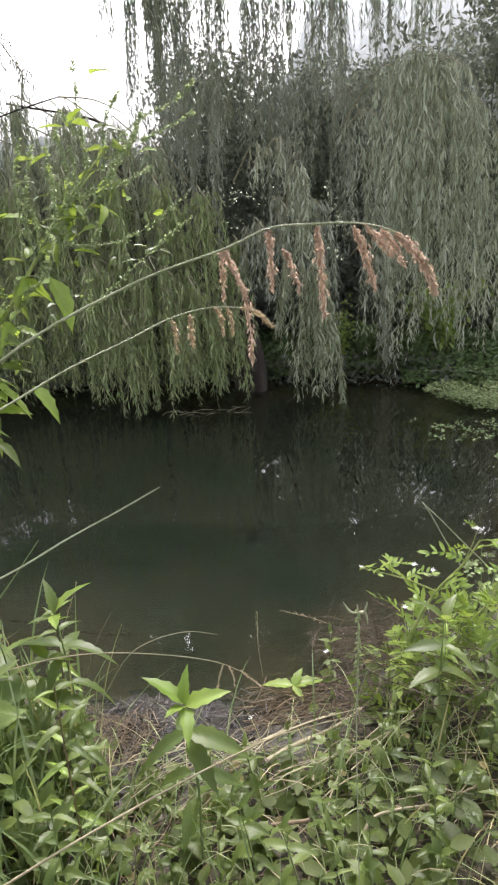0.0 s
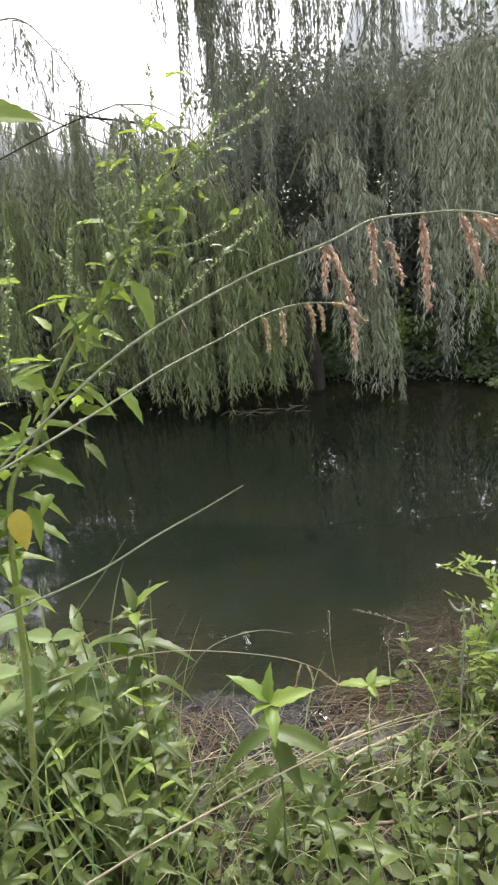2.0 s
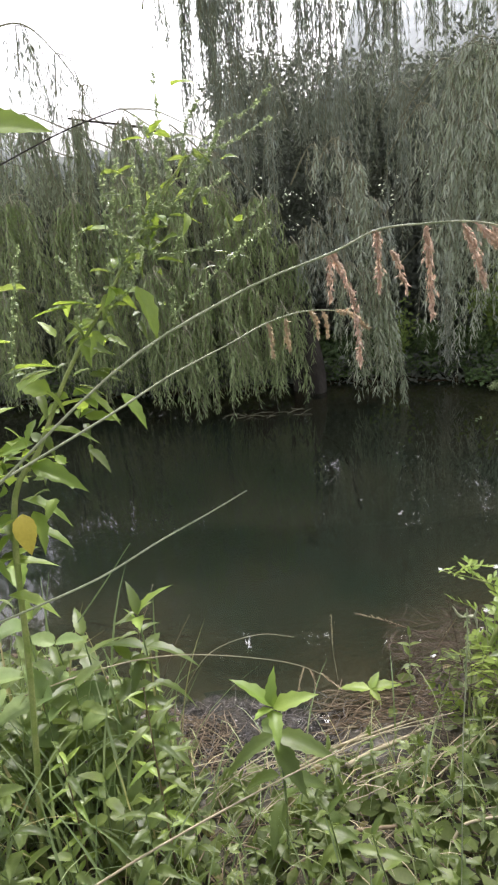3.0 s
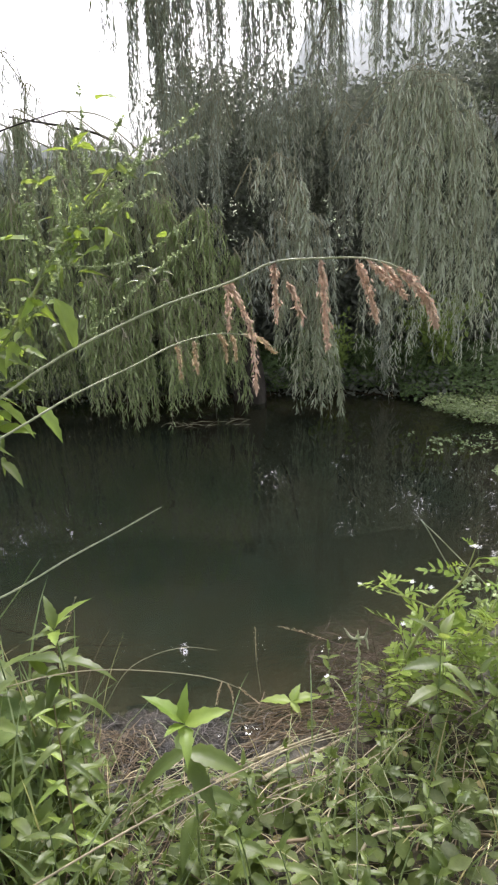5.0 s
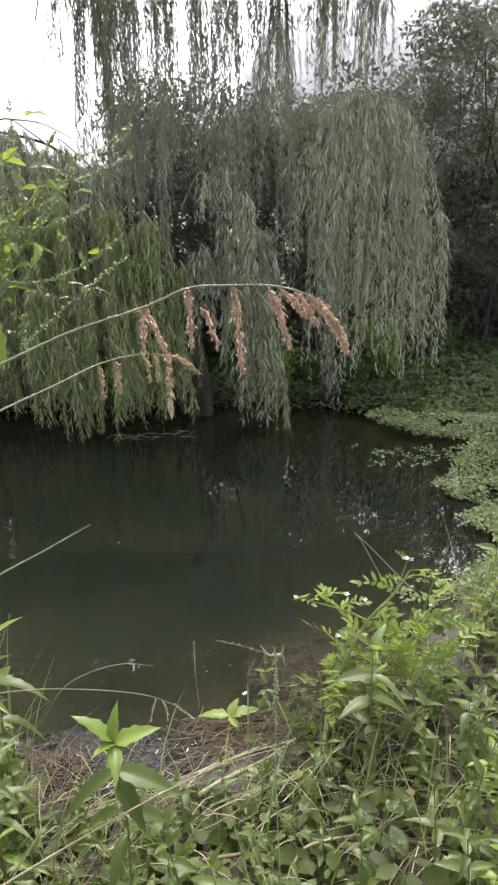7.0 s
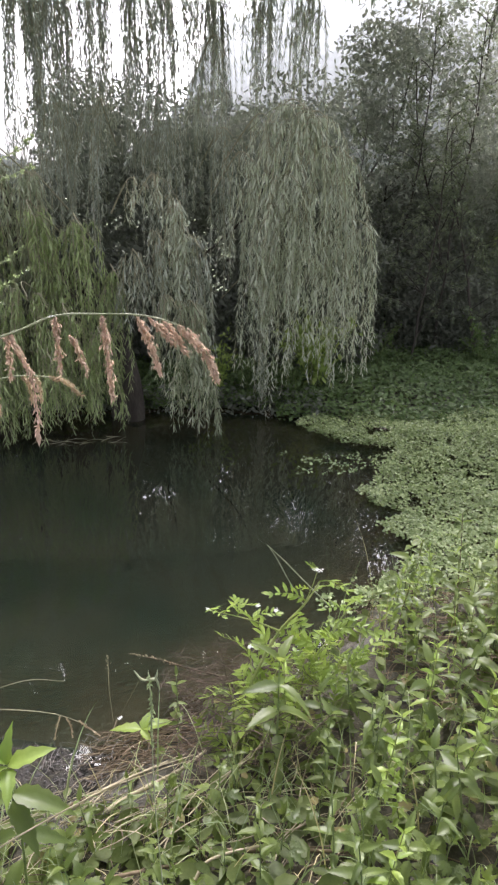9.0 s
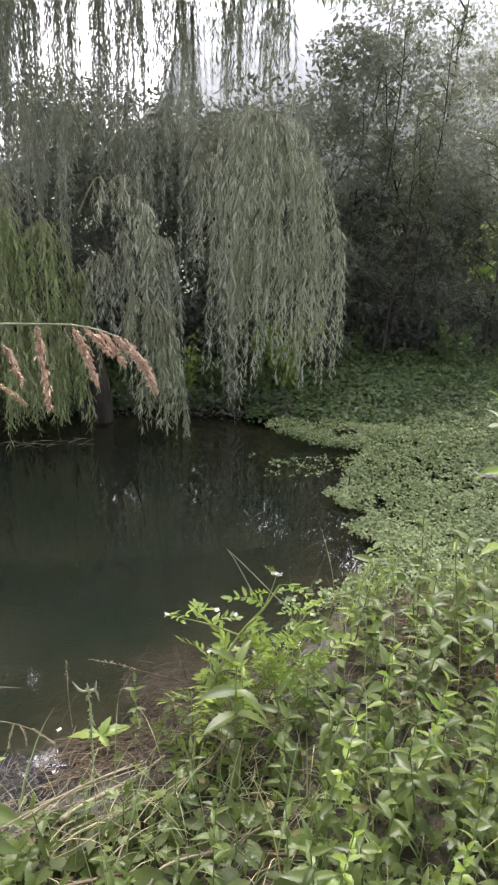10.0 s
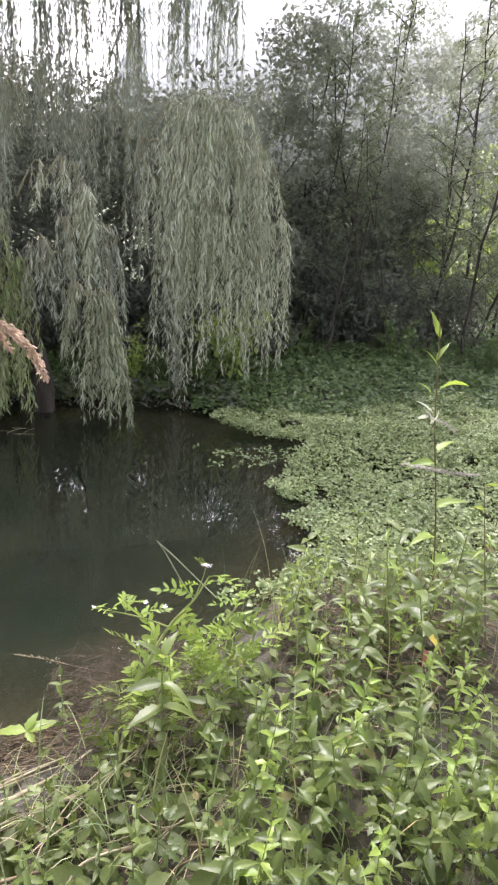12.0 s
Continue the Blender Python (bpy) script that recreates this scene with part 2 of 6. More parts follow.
# ---- mesh building ----
class Geo:
    """Collects vertices and faces for one mesh."""

    def __init__(self):
        self.v, self.f, self.m, self.n = [], [], [], 0

    def add(self, v, f, slot=0):
        v = np.asarray(v, float)
        f = np.asarray(f, int) + self.n
        self.v.append(v)
        self.f.extend(f.tolist())
        self.m.extend([slot] * len(f))
        self.n += len(v)
        return self

    def mesh(self, name, materials, smooth=True):
        me = bpy.data.meshes.new(name)
        me.from_pydata(np.concatenate(self.v).tolist(), [], self.f)
        for mt in materials:
            me.materials.append(mt)
        me.polygons.foreach_set("material_index", self.m)
        me.polygons.foreach_set("use_smooth", [smooth] * len(self.f))
        me.update()
        return me


def part(name, geo, materials, parent=None, label="", smooth=True):
    """One mesh object under a thing or under a part."""
    data = geo if isinstance(geo, bpy.types.Mesh) else geo.mesh(name, materials if isinstance(materials, (list, tuple)) else [materials], smooth)
    ob = new(name, data)
    ob.parent = parent
    return tagged(ob, label)


def stuff(name, geo, materials, label, category):
    return tagged(part(name, geo, materials), label, category, kind="stuff")


def unit(a):
    return a / np.maximum(np.linalg.norm(a, axis=-1, keepdims=True), 1e-9)


def spread_copies(tv, tf, at, along, normal, size, width=1.0):
    """Copies of a small template (x across, y along, z up) at many places."""
    y = unit(along)
    x = unit(np.cross(y, normal))
    z = np.cross(x, y)
    size = np.broadcast_to(np.asarray(size, float), (len(at),))[:, None, None]
    width = np.broadcast_to(np.asarray(width, float), (len(at),))[:, None, None]
    v = at[:, None, :] + size * (width * tv[None, :, 0:1] * x[:, None, :] + tv[None, :, 1:2] * y[:, None, :] + width * tv[None, :, 2:3] * z[:, None, :])
    f = tf[None] + (np.arange(len(at)) * len(tv))[:, None, None]
    return v.reshape(-1, 3), f.reshape(-1, tf.shape[1])


def tube(points, radii, sides=6):
    """A tapered, bent stem through the points."""
    p = np.asarray(points, float)
    r = np.broadcast_to(np.asarray(radii, float), (len(p),))
    d = unit(np.gradient(p, axis=0))
    ref = np.tile([0.31, 0.17, 0.93], (len(p), 1)) if abs(d[:, 2]).mean() < 0.8 else np.tile([0.97, 0.2, 0.1], (len(p), 1))
    a = unit(np.cross(d, ref))
    b = np.cross(d, a)
    ang = np.arange(sides) * 2 * math.pi / sides
    v = p[:, None] + r[:, None, None] * (np.cos(ang)[None, :, None] * a[:, None] + np.sin(ang)[None, :, None] * b[:, None])
    i, j = np.meshgrid(np.arange(len(p) - 1), np.arange(sides), indexing="ij")
    k = (j + 1) % sides
    f = np.stack([i * sides + j, i * sides + k, (i + 1) * sides + k, (i + 1) * sides + j], -1).reshape(-1, 4)
    return v.reshape(-1, 3), f


def smooth_path(points, n=16):
    """A smooth curve through a few points."""
    p = np.asarray(points, float)
    q = np.vstack([2 * p[0] - p[1], p, 2 * p[-1] - p[-2]])
    out = []
    for u in np.linspace(0, len(p) - 1 - 1e-6, n):
        i = int(u)
        w = u - i
        a, b, c, d = q[i], q[i + 1], q[i + 2], q[i + 3]
        out.append(0.5 * (2 * b + (c - a) * w + (2 * a - 5 * b + 4 * c - d) * w * w + (3 * b - a - 3 * c + d) * w ** 3))
    return np.array(out)


SLIM_V = np.array([(0, 0, 0), (0.5, 0.42, 0.10), (0, 1, -0.05), (-0.5, 0.42, 0.10)])
SLIM_F = np.array([(0, 1, 2), (0, 2, 3)])
OVAL_V = np.array([(0, 0, 0), (0.42, 0.25, 0.08), (0.46, 0.6, 0.08), (0, 1, -0.08), (-0.46, 0.6, 0.08), (-0.42, 0.25, 0.08), (0, 0.45, -0.02)])
OVAL_F = np.array([(0, 1, 6), (1, 2, 6), (2, 3, 6), (3, 4, 6), (4, 5, 6), (5, 0, 6)])


def leaf_blade(length, width, fold=0.25, droop=0.25, teeth=0.12, rows=9, widest=0.35):
    """A pointed, toothed leaf with a sunken midrib, bending down towards the tip."""
    s = np.linspace(0, 1, rows)
    w = (s / widest) ** 0.75 * np.exp(0.75 * (1 - s / widest)) * (1 - s ** 4)
    w = w / w.max() * width / 2
    w[0], w[-1] = 0.002, 0.0005
    jag = 1 + teeth * np.where(np.arange(rows) % 2 == 0, 1, -1)
    y = length * (s - 0.12 * droop * s ** 2)
    z = -droop * length * s ** 2
    g = Geo()
    v = []
    for i in range(rows):
        e = w[i] * jag[i]
        v += [(-e, y[i] - 0.02 * length * teeth, z[i] + fold * e), (-e * 0.5, y[i], z[i] + fold * e * 0.65), (0, y[i], z[i]), (e * 0.5, y[i], z[i] + fold * e * 0.65), (e, y[i] - 0.02 * length * teeth, z[i] + fold * e)]
    f = [(5 * i + j, 5 * i + j + 1, 5 * i + j + 6, 5 * i + j + 5) for i in range(rows - 1) for j in range(4)]
    return g.add(v, f)


def lobed_blade(spread, lobes):
    """A flat leaf cut into pointed fingers, like a buttercup's."""
    g = Geo().add(*tube([(0, 0, 0), (0, 0.2, 0.03), (0, 0.4, 0.03)], (0.02, 0.016, 0.012), 4))
    for k in range(lobes):
        a = spread * (k - (lobes - 1) / 2) * 2 / max(1, lobes - 1)
        size = 0.62 * (1 - 0.3 * abs(a))
        one = leaf_blade(size, 0.34 * size, 0.2, 0.3, 0.35, 9, 0.6)
        v = np.concatenate(one.v)
        c, d = math.cos(a), math.sin(a)
        turned = np.stack([v[:, 0] * c + v[:, 1] * d, 0.36 - v[:, 0] * d + v[:, 1] * c, v[:, 2] + 0.03], -1)
        g.add(turned, np.array(one.f))
    return g


# ---- large structure ----
POND = np.array([(-4.4, 2.9), (-2.4, 2.1), (-1.05, 1.87), (-0.62, 1.72), (-0.46, 1.56), (-0.30, 1.40), (-0.12, 1.36), (0.02, 1.44), (0.10, 1.58), (0.26, 1.66), (0.5, 1.78), (0.78, 1.9), (1.05, 2.06), (1.3, 2.3), (1.9, 2.36),
                 (3.1, 2.5), (4.8, 2.95), (5.2, 4.2), (3.4, 4.45), (2.3, 4.5), (1.8, 4.66), (1.35, 5.0), (0.6, 5.15), (-0.6, 5.2), (-1.8, 5.2), (-3.2, 5.2), (-4.8, 4.7)])


def pond_distance(x, y):
    """Metres from the water's edge, negative inside the pond."""
    x, y = np.asarray(x, float), np.asarray(y, float)
    best = np.full(x.shape, 1e9)
    inside = np.zeros(x.shape, bool)
    for a, b in zip(POND, np.roll(POND, -1, axis=0)):
        d = b - a
        u = np.clip(((x - a[0]) * d[0] + (y - a[1]) * d[1]) / (d @ d), 0, 1)
        best = np.minimum(best, np.hypot(x - a[0] - u * d[0], y - a[1] - u * d[1]))
        cross = ((a[1] > y) != (b[1] > y)) & (x < (b[0] - a[0]) * (y - a[1]) / (b[1] - a[1] + 1e-12) + a[0])
        inside ^= cross
    return np.where(inside, -best, best)


def waves(x, y, k, seed):
    r = np.random.default_rng(seed)
    z = 0
    for i in range(7):
        a = r.uniform(0, 2 * math.pi)
        q = k * (0.6 + 0.5 * i)
        z = z + np.sin(q * (x * math.cos(a) + y * math.sin(a)) + r.uniform(0, 6.28)) / (1 + 0.6 * i)
    return z / 3


def ground_height(x, y):
    x, y = np.asarray(x, float), np.asarray(y, float)
    d = pond_distance(x, y) + 0.05 * waves(x, y, 5.0, 3)
    near = 0.015 + 0.11 * (1 - np.exp(-np.maximum(d, 0) / 0.28))
    back = 0.02 + 0.07 * (1 - np.exp(-np.maximum(d, 0) / 0.8))
    rise = 0.045 * np.clip(y - 10, 0, 60)
    mix = np.clip((y - 3.0) / 1.5, 0, 1)
    out = near * (1 - mix) + back * mix + rise + 0.018 * waves(x, y, 9.0, 5) * (d > 0)
    marsh = np.clip((x - 1.2) / 0.4, 0, 1)
    bed = -np.minimum(0.5, 0.06 * -np.minimum(d, 0) + 0.32 * np.maximum(-d - 0.18, 0)) * (1 - marsh) - np.minimum(0.06, 0.2 * -np.minimum(d, 0)) * marsh
    # a sandy shoal, and clods that break the surface of the shallow bay
    shoal = np.exp(-((x + 0.08) ** 2 / 0.045 + (y - 1.72) ** 2 / 0.014))
    bed = bed * (1 - shoal) - 0.010 * shoal
    bay = np.exp(-((x + 0.22) ** 2 / 0.05 + (y - 1.50) ** 2 / 0.025))
    bed = bed + bay * (0.016 * waves(x, y, 34, 11) + 0.004)
    return np.where(d < 0, bed + 0.006 * waves(x, y, 12, 8), out)


def axis(fine_from, fine_to, step, reach, growth=1.28):
    mid = np.arange(fine_from, fine_to + step / 2, step)
    out, s = [], step
    p = fine_to
    while p < reach:
        s *= growth
        p += s
        out.append(p)
    low, s, p = [], step, fine_from
    while p > -reach:
        s *= growth
        p -= s
        low.append(p)
    return np.concatenate([low[::-1], mid, out])


def grid_sheet(xs, ys, height):
    gx, gy = np.meshgrid(xs, ys, indexing="ij")
    v = np.stack([gx, gy, height(gx, gy)], -1).reshape(-1, 3)
    i, j = np.meshgrid(np.arange(len(xs) - 1), np.arange(len(ys) - 1), indexing="ij")
    n = len(ys)
    f = np.stack([i * n + j, (i + 1) * n + j, (i + 1) * n + j + 1, i * n + j + 1], -1).reshape(-1, 4)
    return Geo().add(v, f)


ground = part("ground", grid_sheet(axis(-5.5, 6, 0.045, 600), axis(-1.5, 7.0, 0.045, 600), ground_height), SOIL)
tagged(ground, "dark muddy pond bank with litter, bed painted darker with depth, grassy slope behind", "ground", kind="structure")
water = part("water", grid_sheet(np.linspace(-5.5, 5.6, 60), np.linspace(1.1, 5.6, 34), lambda x, y: 0 * x), WATER)
tagged(water, "still murky dark green pond water mirroring the willow", "water", kind="structure")


# ---- distance ----
def painted_haze_hill():
    """A far wooded slope closing the view all round; the higher, the farther off, with haze painted in paler."""
    m, nodes, links, bsdf = material("painted_haze_hillside")
    f1, _ = noise_of(nodes, links, 0.09, 6.0, 0.3, 0.7, stretch=(1, 1, 0.7))
    f2, _ = noise_of(nodes, links, 0.5, 5.0, 0.3, 0.7)
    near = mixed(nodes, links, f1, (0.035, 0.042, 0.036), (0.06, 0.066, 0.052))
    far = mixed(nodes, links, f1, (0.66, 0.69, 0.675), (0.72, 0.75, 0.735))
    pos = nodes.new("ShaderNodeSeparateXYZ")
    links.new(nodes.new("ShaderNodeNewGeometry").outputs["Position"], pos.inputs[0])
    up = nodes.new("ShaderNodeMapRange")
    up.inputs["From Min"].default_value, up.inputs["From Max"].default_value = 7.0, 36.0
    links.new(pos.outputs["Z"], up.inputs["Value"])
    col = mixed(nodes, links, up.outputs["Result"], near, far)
    half = nodes.new("ShaderNodeMath")
    half.operation = "MULTIPLY"
    half.inputs[1].default_value = 0.25
    links.new(f2, half.inputs[0])
    col = mixed(nodes, links, half.outputs[0], col, (0.08, 0.09, 0.085))
    links.new(col, bsdf.inputs["Base Color"])
    bsdf.inputs["Roughness"].default_value = 1.0
    bsdf.inputs["Specular IOR Level"].default_value = 0.0
    # the painted haze also gives off light, more towards the top
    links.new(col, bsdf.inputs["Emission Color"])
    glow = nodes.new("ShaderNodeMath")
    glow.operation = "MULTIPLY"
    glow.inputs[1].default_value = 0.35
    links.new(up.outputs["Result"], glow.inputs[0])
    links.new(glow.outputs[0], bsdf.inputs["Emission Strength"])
    az = np.linspace(0, 2 * math.pi, 1441)
    deg = np.degrees(az)
    deg = np.where(deg > 180, deg - 360, deg)
    # height of the skyline by compass bearing, from straight ahead to the right
    top = np.interp(deg, [-180, -60, -26, -20, -13, -8, -4, 0, 4, 6, 9, 14, 20, 30, 60, 180], [9, 10, 8, 4, 4, 3, 3, 4, 8, 13, 13.5, 17, 22, 24, 18, 9])
    rough = 0.5 * waves(az * 40, az * 17, 1.0, 4) + 0.35 * waves(az * 170, az * 90, 1.0, 6) + 0.25 * waves(az * 420, az * 300, 1.0, 7)
    rows = 14
    v = []
    for k in range(rows):
        r = 60 + 7 * k
        z = 1.5 + r * np.tan(np.radians(top + rough)) * (k / (rows - 1)) - 4.5 * (k == 0)
        v.append(np.stack([r * np.sin(az), r * np.cos(az), z], -1))
    n = len(az)
    f = [(k * n + j, k * n + j + 1, (k + 1) * n + j + 1, (k + 1) * n + j) for k in range(rows - 1) for j in range(n - 1)]
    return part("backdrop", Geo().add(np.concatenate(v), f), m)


tagged(painted_haze_hill(), "distant wooded hillside with pale grey haze and glow painted in towards its top", "hillside", kind="structure")


# ---- willow on the far bank ----
def fountain(seed, apex, wide, deep, bottom, count, ragged=0.14, leaf=0.085, gap=0.0165, shift=0.0, rise=0.05, tuft=0.28, thin=0.62):
    """One bough's fall of twigs: they arch out from the apex and hang, set with slim leaves."""
    r = np.random.default_rng(seed)
    apex = np.array(apex)
    leaves, twigs = Geo(), Geo()
    at, along, nrm, size = [], [], [], []
    n = 13
    s = np.linspace(0, 1, n)
    count = int(count * thin)
    knots = r.uniform(0, 1, (max(4, count // 3), 2))
    reach = np.abs(r.normal(0, ragged * 1.8, len(knots)))
    for k in range(count):
        base = knots[k % len(knots)] + r.normal(0, 0.02, 2)
        a = 2 * math.pi * base[0]
        rad = math.sqrt(min(1, abs(base[1])))
        ox, oy = wide * rad * math.cos(a) + shift, deep * rad * math.sin(a)
        start = apex + np.array([tuft * ox + r.normal(0, 0.02), tuft * oy, -0.12 * rad * rad * r.uniform(0, 1) - 0.25 * max(0, r.normal(0, 0.5))])
        low = bottom + reach[k % len(knots)] * min(1, (start[2] - bottom)) + abs(r.normal(0, 0.06)) + (r.uniform(0, 0.6) * (start[2] - bottom) if r.uniform() < 0.3 else 0)
        length = max(0.15, start[2] - low)
        out = 1 - np.exp(-3.2 * s)
        ph, am = r.uniform(0, 6.28), r.uniform(0.004, 0.014)
        path = np.stack([start[0] + (1 - tuft) * ox * out + am * np.sin(7 * s + ph) + 0.03 * r.normal() * s, start[1] + (1 - tuft) * oy * out + am * np.cos(6 * s + ph),
                         start[2] + rise * np.sin(math.pi * np.minimum(s * 4, 1)) - length * s ** 1.2], -1)
        twigs.add(*tube(path, np.linspace(0.0028, 0.0009, n), 3))
        m = max(6, int(length / gap))
        q = np.sort(r.uniform(0.02, 1, m))
        pos = np.stack([np.interp(q, s, path[:, c]) for c in range(3)], -1)
        ang = r.uniform(0, 2 * math.pi, m)
        op = r.uniform(0.2, 0.95, m)
        at.append(pos)
        along.append(np.stack([op * np.cos(ang), op * np.sin(ang), -np.ones(m)], -1))
        nrm.append(np.stack([np.cos(ang), np.sin(ang), 0.5 + 0 * ang], -1) + r.normal(0, 0.4, (m, 3)))
        size.append(leaf * r.uniform(0.55, 1.15, m) * np.interp(q, [0, 0.1, 0.85, 1], [0.6, 1, 0.95, 0.6]))
    leaves.add(*spread_copies(SLIM_V, SLIM_F, *(np.concatenate(k) for k in (at, along, nrm, size)), 0.125))
    return twigs, leaves


willow = tagged(new("weeping_willow"), "tall weeping willow trailing grey-green leaf curtains over the pond", "tree")
willow.location = (0.2, 5.3, 0.2)


def under(ob, root):
    """Hang a part built in world coordinates under a thing."""
    ob.parent = root
    ob.matrix_parent_inverse = Matrix.Translation(root.location).inverted()
    return ob


def limb(name, points, r0, r1, root, mat=None, sides=8, n=18):
    ob = part(name, Geo().add(*tube(smooth_path(points, n), np.linspace(r0, r1, n), sides)), mat or BARK)
    return under(ob, root)


limb("trunk", [(-0.3, 5.9, 0.1), (-0.4, 5.9, 0.6), (-0.75, 5.95, 1.3), (-0.95, 6.0, 1.75)], 0.17, 0.1, willow, sides=12)
limb("trunk", [(0.02, 5.05, -0.1), (0.0, 5.1, 0.3), (-0.12, 5.3, 0.7), (-0.5, 5.8, 1.1)], 0.045, 0.03, willow, sides=9)
limb("trunk", [(0.16, 4.98, -0.1), (0.15, 5.02, 0.25), (0.05, 5.2, 0.6), (-0.2, 5.6, 0.95), (-0.6, 5.9, 1.2)], 0.085, 0.05, willow, sides=10)

# apex, half width, half depth, lowest reach, twigs, raggedness, leaf
BOUGHS = [
    # high left crest
    ((-2.761, 5.1, 2.093), 0.40, 0.3, 0.15, 60), ((-2.224, 5.0, 2.127), 0.36, 0.3, 0.12, 60), ((-1.798, 5.0, 2.158), 0.34, 0.28, 0.1, 60), ((-1.417, 4.95, 2.134), 0.32, 0.28, 0.1, 60),
    ((-1.061, 4.95, 2.099), 0.32, 0.28, 0.1, 60), ((-0.759, 4.95, 1.981), 0.30, 0.26, 0.12, 55), ((-0.501, 4.95, 1.812), 0.26, 0.24, 0.15, 50),
    # middle tier of the left dome
    ((-2.362, 4.8, 1.556), 0.32, 0.2, 0.1, 45), ((-1.901, 4.75, 1.629), 0.30, 0.2, 0.06, 45), ((-1.443, 4.72, 1.598), 0.28, 0.18, 0.05, 45), ((-1.082, 4.7, 1.669), 0.27, 0.18, 0.03, 45), ((-0.779, 4.7, 1.671), 0.26, 0.18, 0.02, 45),
    ((-0.483, 4.68, 1.587), 0.24, 0.17, 0.02, 45), ((-0.188, 4.7, 1.509), 0.22, 0.15, 0.08, 45), ((0.04, 4.78, 1.173), 0.18, 0.14, 0.1, 40),
    # low front tier
    ((-2.03, 4.6, 0.997), 0.24, 0.12, 0.06, 28), ((-1.393, 4.58, 0.979), 0.22, 0.12, 0.08, 28), ((-0.912, 4.5, 1.078), 0.22, 0.11, -0.03, 48), ((-0.527, 4.47, 1.081), 0.23, 0.11, -0.03, 52), ((-0.277, 4.5, 0.935), 0.2, 0.10, 0.0, 42), ((-0.059, 4.55, 0.762), 0.17, 0.1, 0.02, 36), ((-0.745, 4.4, 0.747), 0.18, 0.09, -0.03, 34), ((-0.39, 4.4, 0.652), 0.18, 0.09, -0.03, 30),
    # middle fall
    ((0.48, 4.72, 1.6), 0.2, 0.12, 0.5, 60), ((0.2, 4.76, 1.28), 0.2, 0.12, 0.62, 40), ((0.36, 4.74, 1.4), 0.16, 0.12, 0.7, 30), ((0.6, 4.7, 1.38), 0.16, 0.12, 0.35, 44), ((0.59, 4.55, 0.95), 0.2, 0.12, -0.05, 84), ((0.44, 4.62, 0.98), 0.15, 0.1, 0.12, 34),
    # right fall
    ((1.13, 4.98, 2.2), 0.2, 0.16, -0.04, 44), ((1.34, 4.9, 2.29), 0.5, 0.22, 0.36, 110), ((1.5, 4.88, 2.22), 0.48, 0.2, 0.42, 96), ((1.68, 4.92, 2.0), 0.36, 0.16, 0.2, 66),
    ((1.3, 4.8, 1.8), 0.36, 0.14, 0.5, 44), ((1.88, 4.9, 1.5), 0.18, 0.1, 0.1, 34), ((1.0, 5.0, 1.95), 0.2, 0.16, 0.8, 34),
    ((1.12, 5.05, 1.118), 0.16, 0.12, -0.04, 34),
    # high curtain behind
    ((-0.565, 5.9, 3.14), 0.30, 0.3, 1.5, 36), ((-0.21, 5.95, 3.348), 0.38, 0.35, 1.5, 34), ((0.175, 6.0, 3.415), 0.40, 0.35, 1.4, 30), ((0.554, 6.0, 3.258), 0.38, 0.35, 1.5, 24), ((0.897, 6.0, 2.879), 0.34, 0.3, 1.5, 16), ((-0.397, 5.7, 2.431), 0.35, 0.25, 0.9, 34),
    ((-0.013, 5.7, 2.337), 0.32, 0.25, 0.9, 30), ((0.946, 5.7, 2.176), 0.3, 0.25, 0.8, 26), ((0.43, 5.8, 2.408), 0.3, 0.25, 1.1, 24),
]
for k, (apex, wide, deep, bottom, count) in enumerate(BOUGHS):
    front = apex[0] > 0.25 and apex[1] < 5.2
    twigs, leaves = fountain(100 + k, apex, wide, deep, bottom, count, thin=0.40 if apex[0] > 0.9 and front else 0.52 if front else 0.75, leaf=0.09 if front else 0.085, gap=0.0155 if front else 0.0165, tuft=0.14 if front else 0.28, rise=0.09 if front else 0.05)
    ax, ay, az = apex
    arm = smooth_path([(ax * 0.75 + 0.08, ay + 0.55, az - 0.25), (ax * 0.95, ay + 0.15, az + 0.0), (ax, ay, az + 0.03), (ax + 0.05, ay - 0.12, az - 0.04)], 12)
    ob = under(part("bough", Geo().add(*tube(arm, np.linspace(0.006, 0.003, 12), 6)), TWIG), willow)
    tagged(part("twig_fall", twigs, TWIG, ob), kind="stuff")
    # the front crests get the paler copy, their light put into the colour
    tagged(part("leafage", leaves, (WILLOW_FRESH if apex[0] < 0.2 and apex[2] < 1.75 else WILLOW_MID) if bottom < 0.16 and apex[0] < 0.9 else WILLOW_PALE_LIT if front and apex[2] > 1.4 else WILLOW, ob), kind="stuff")

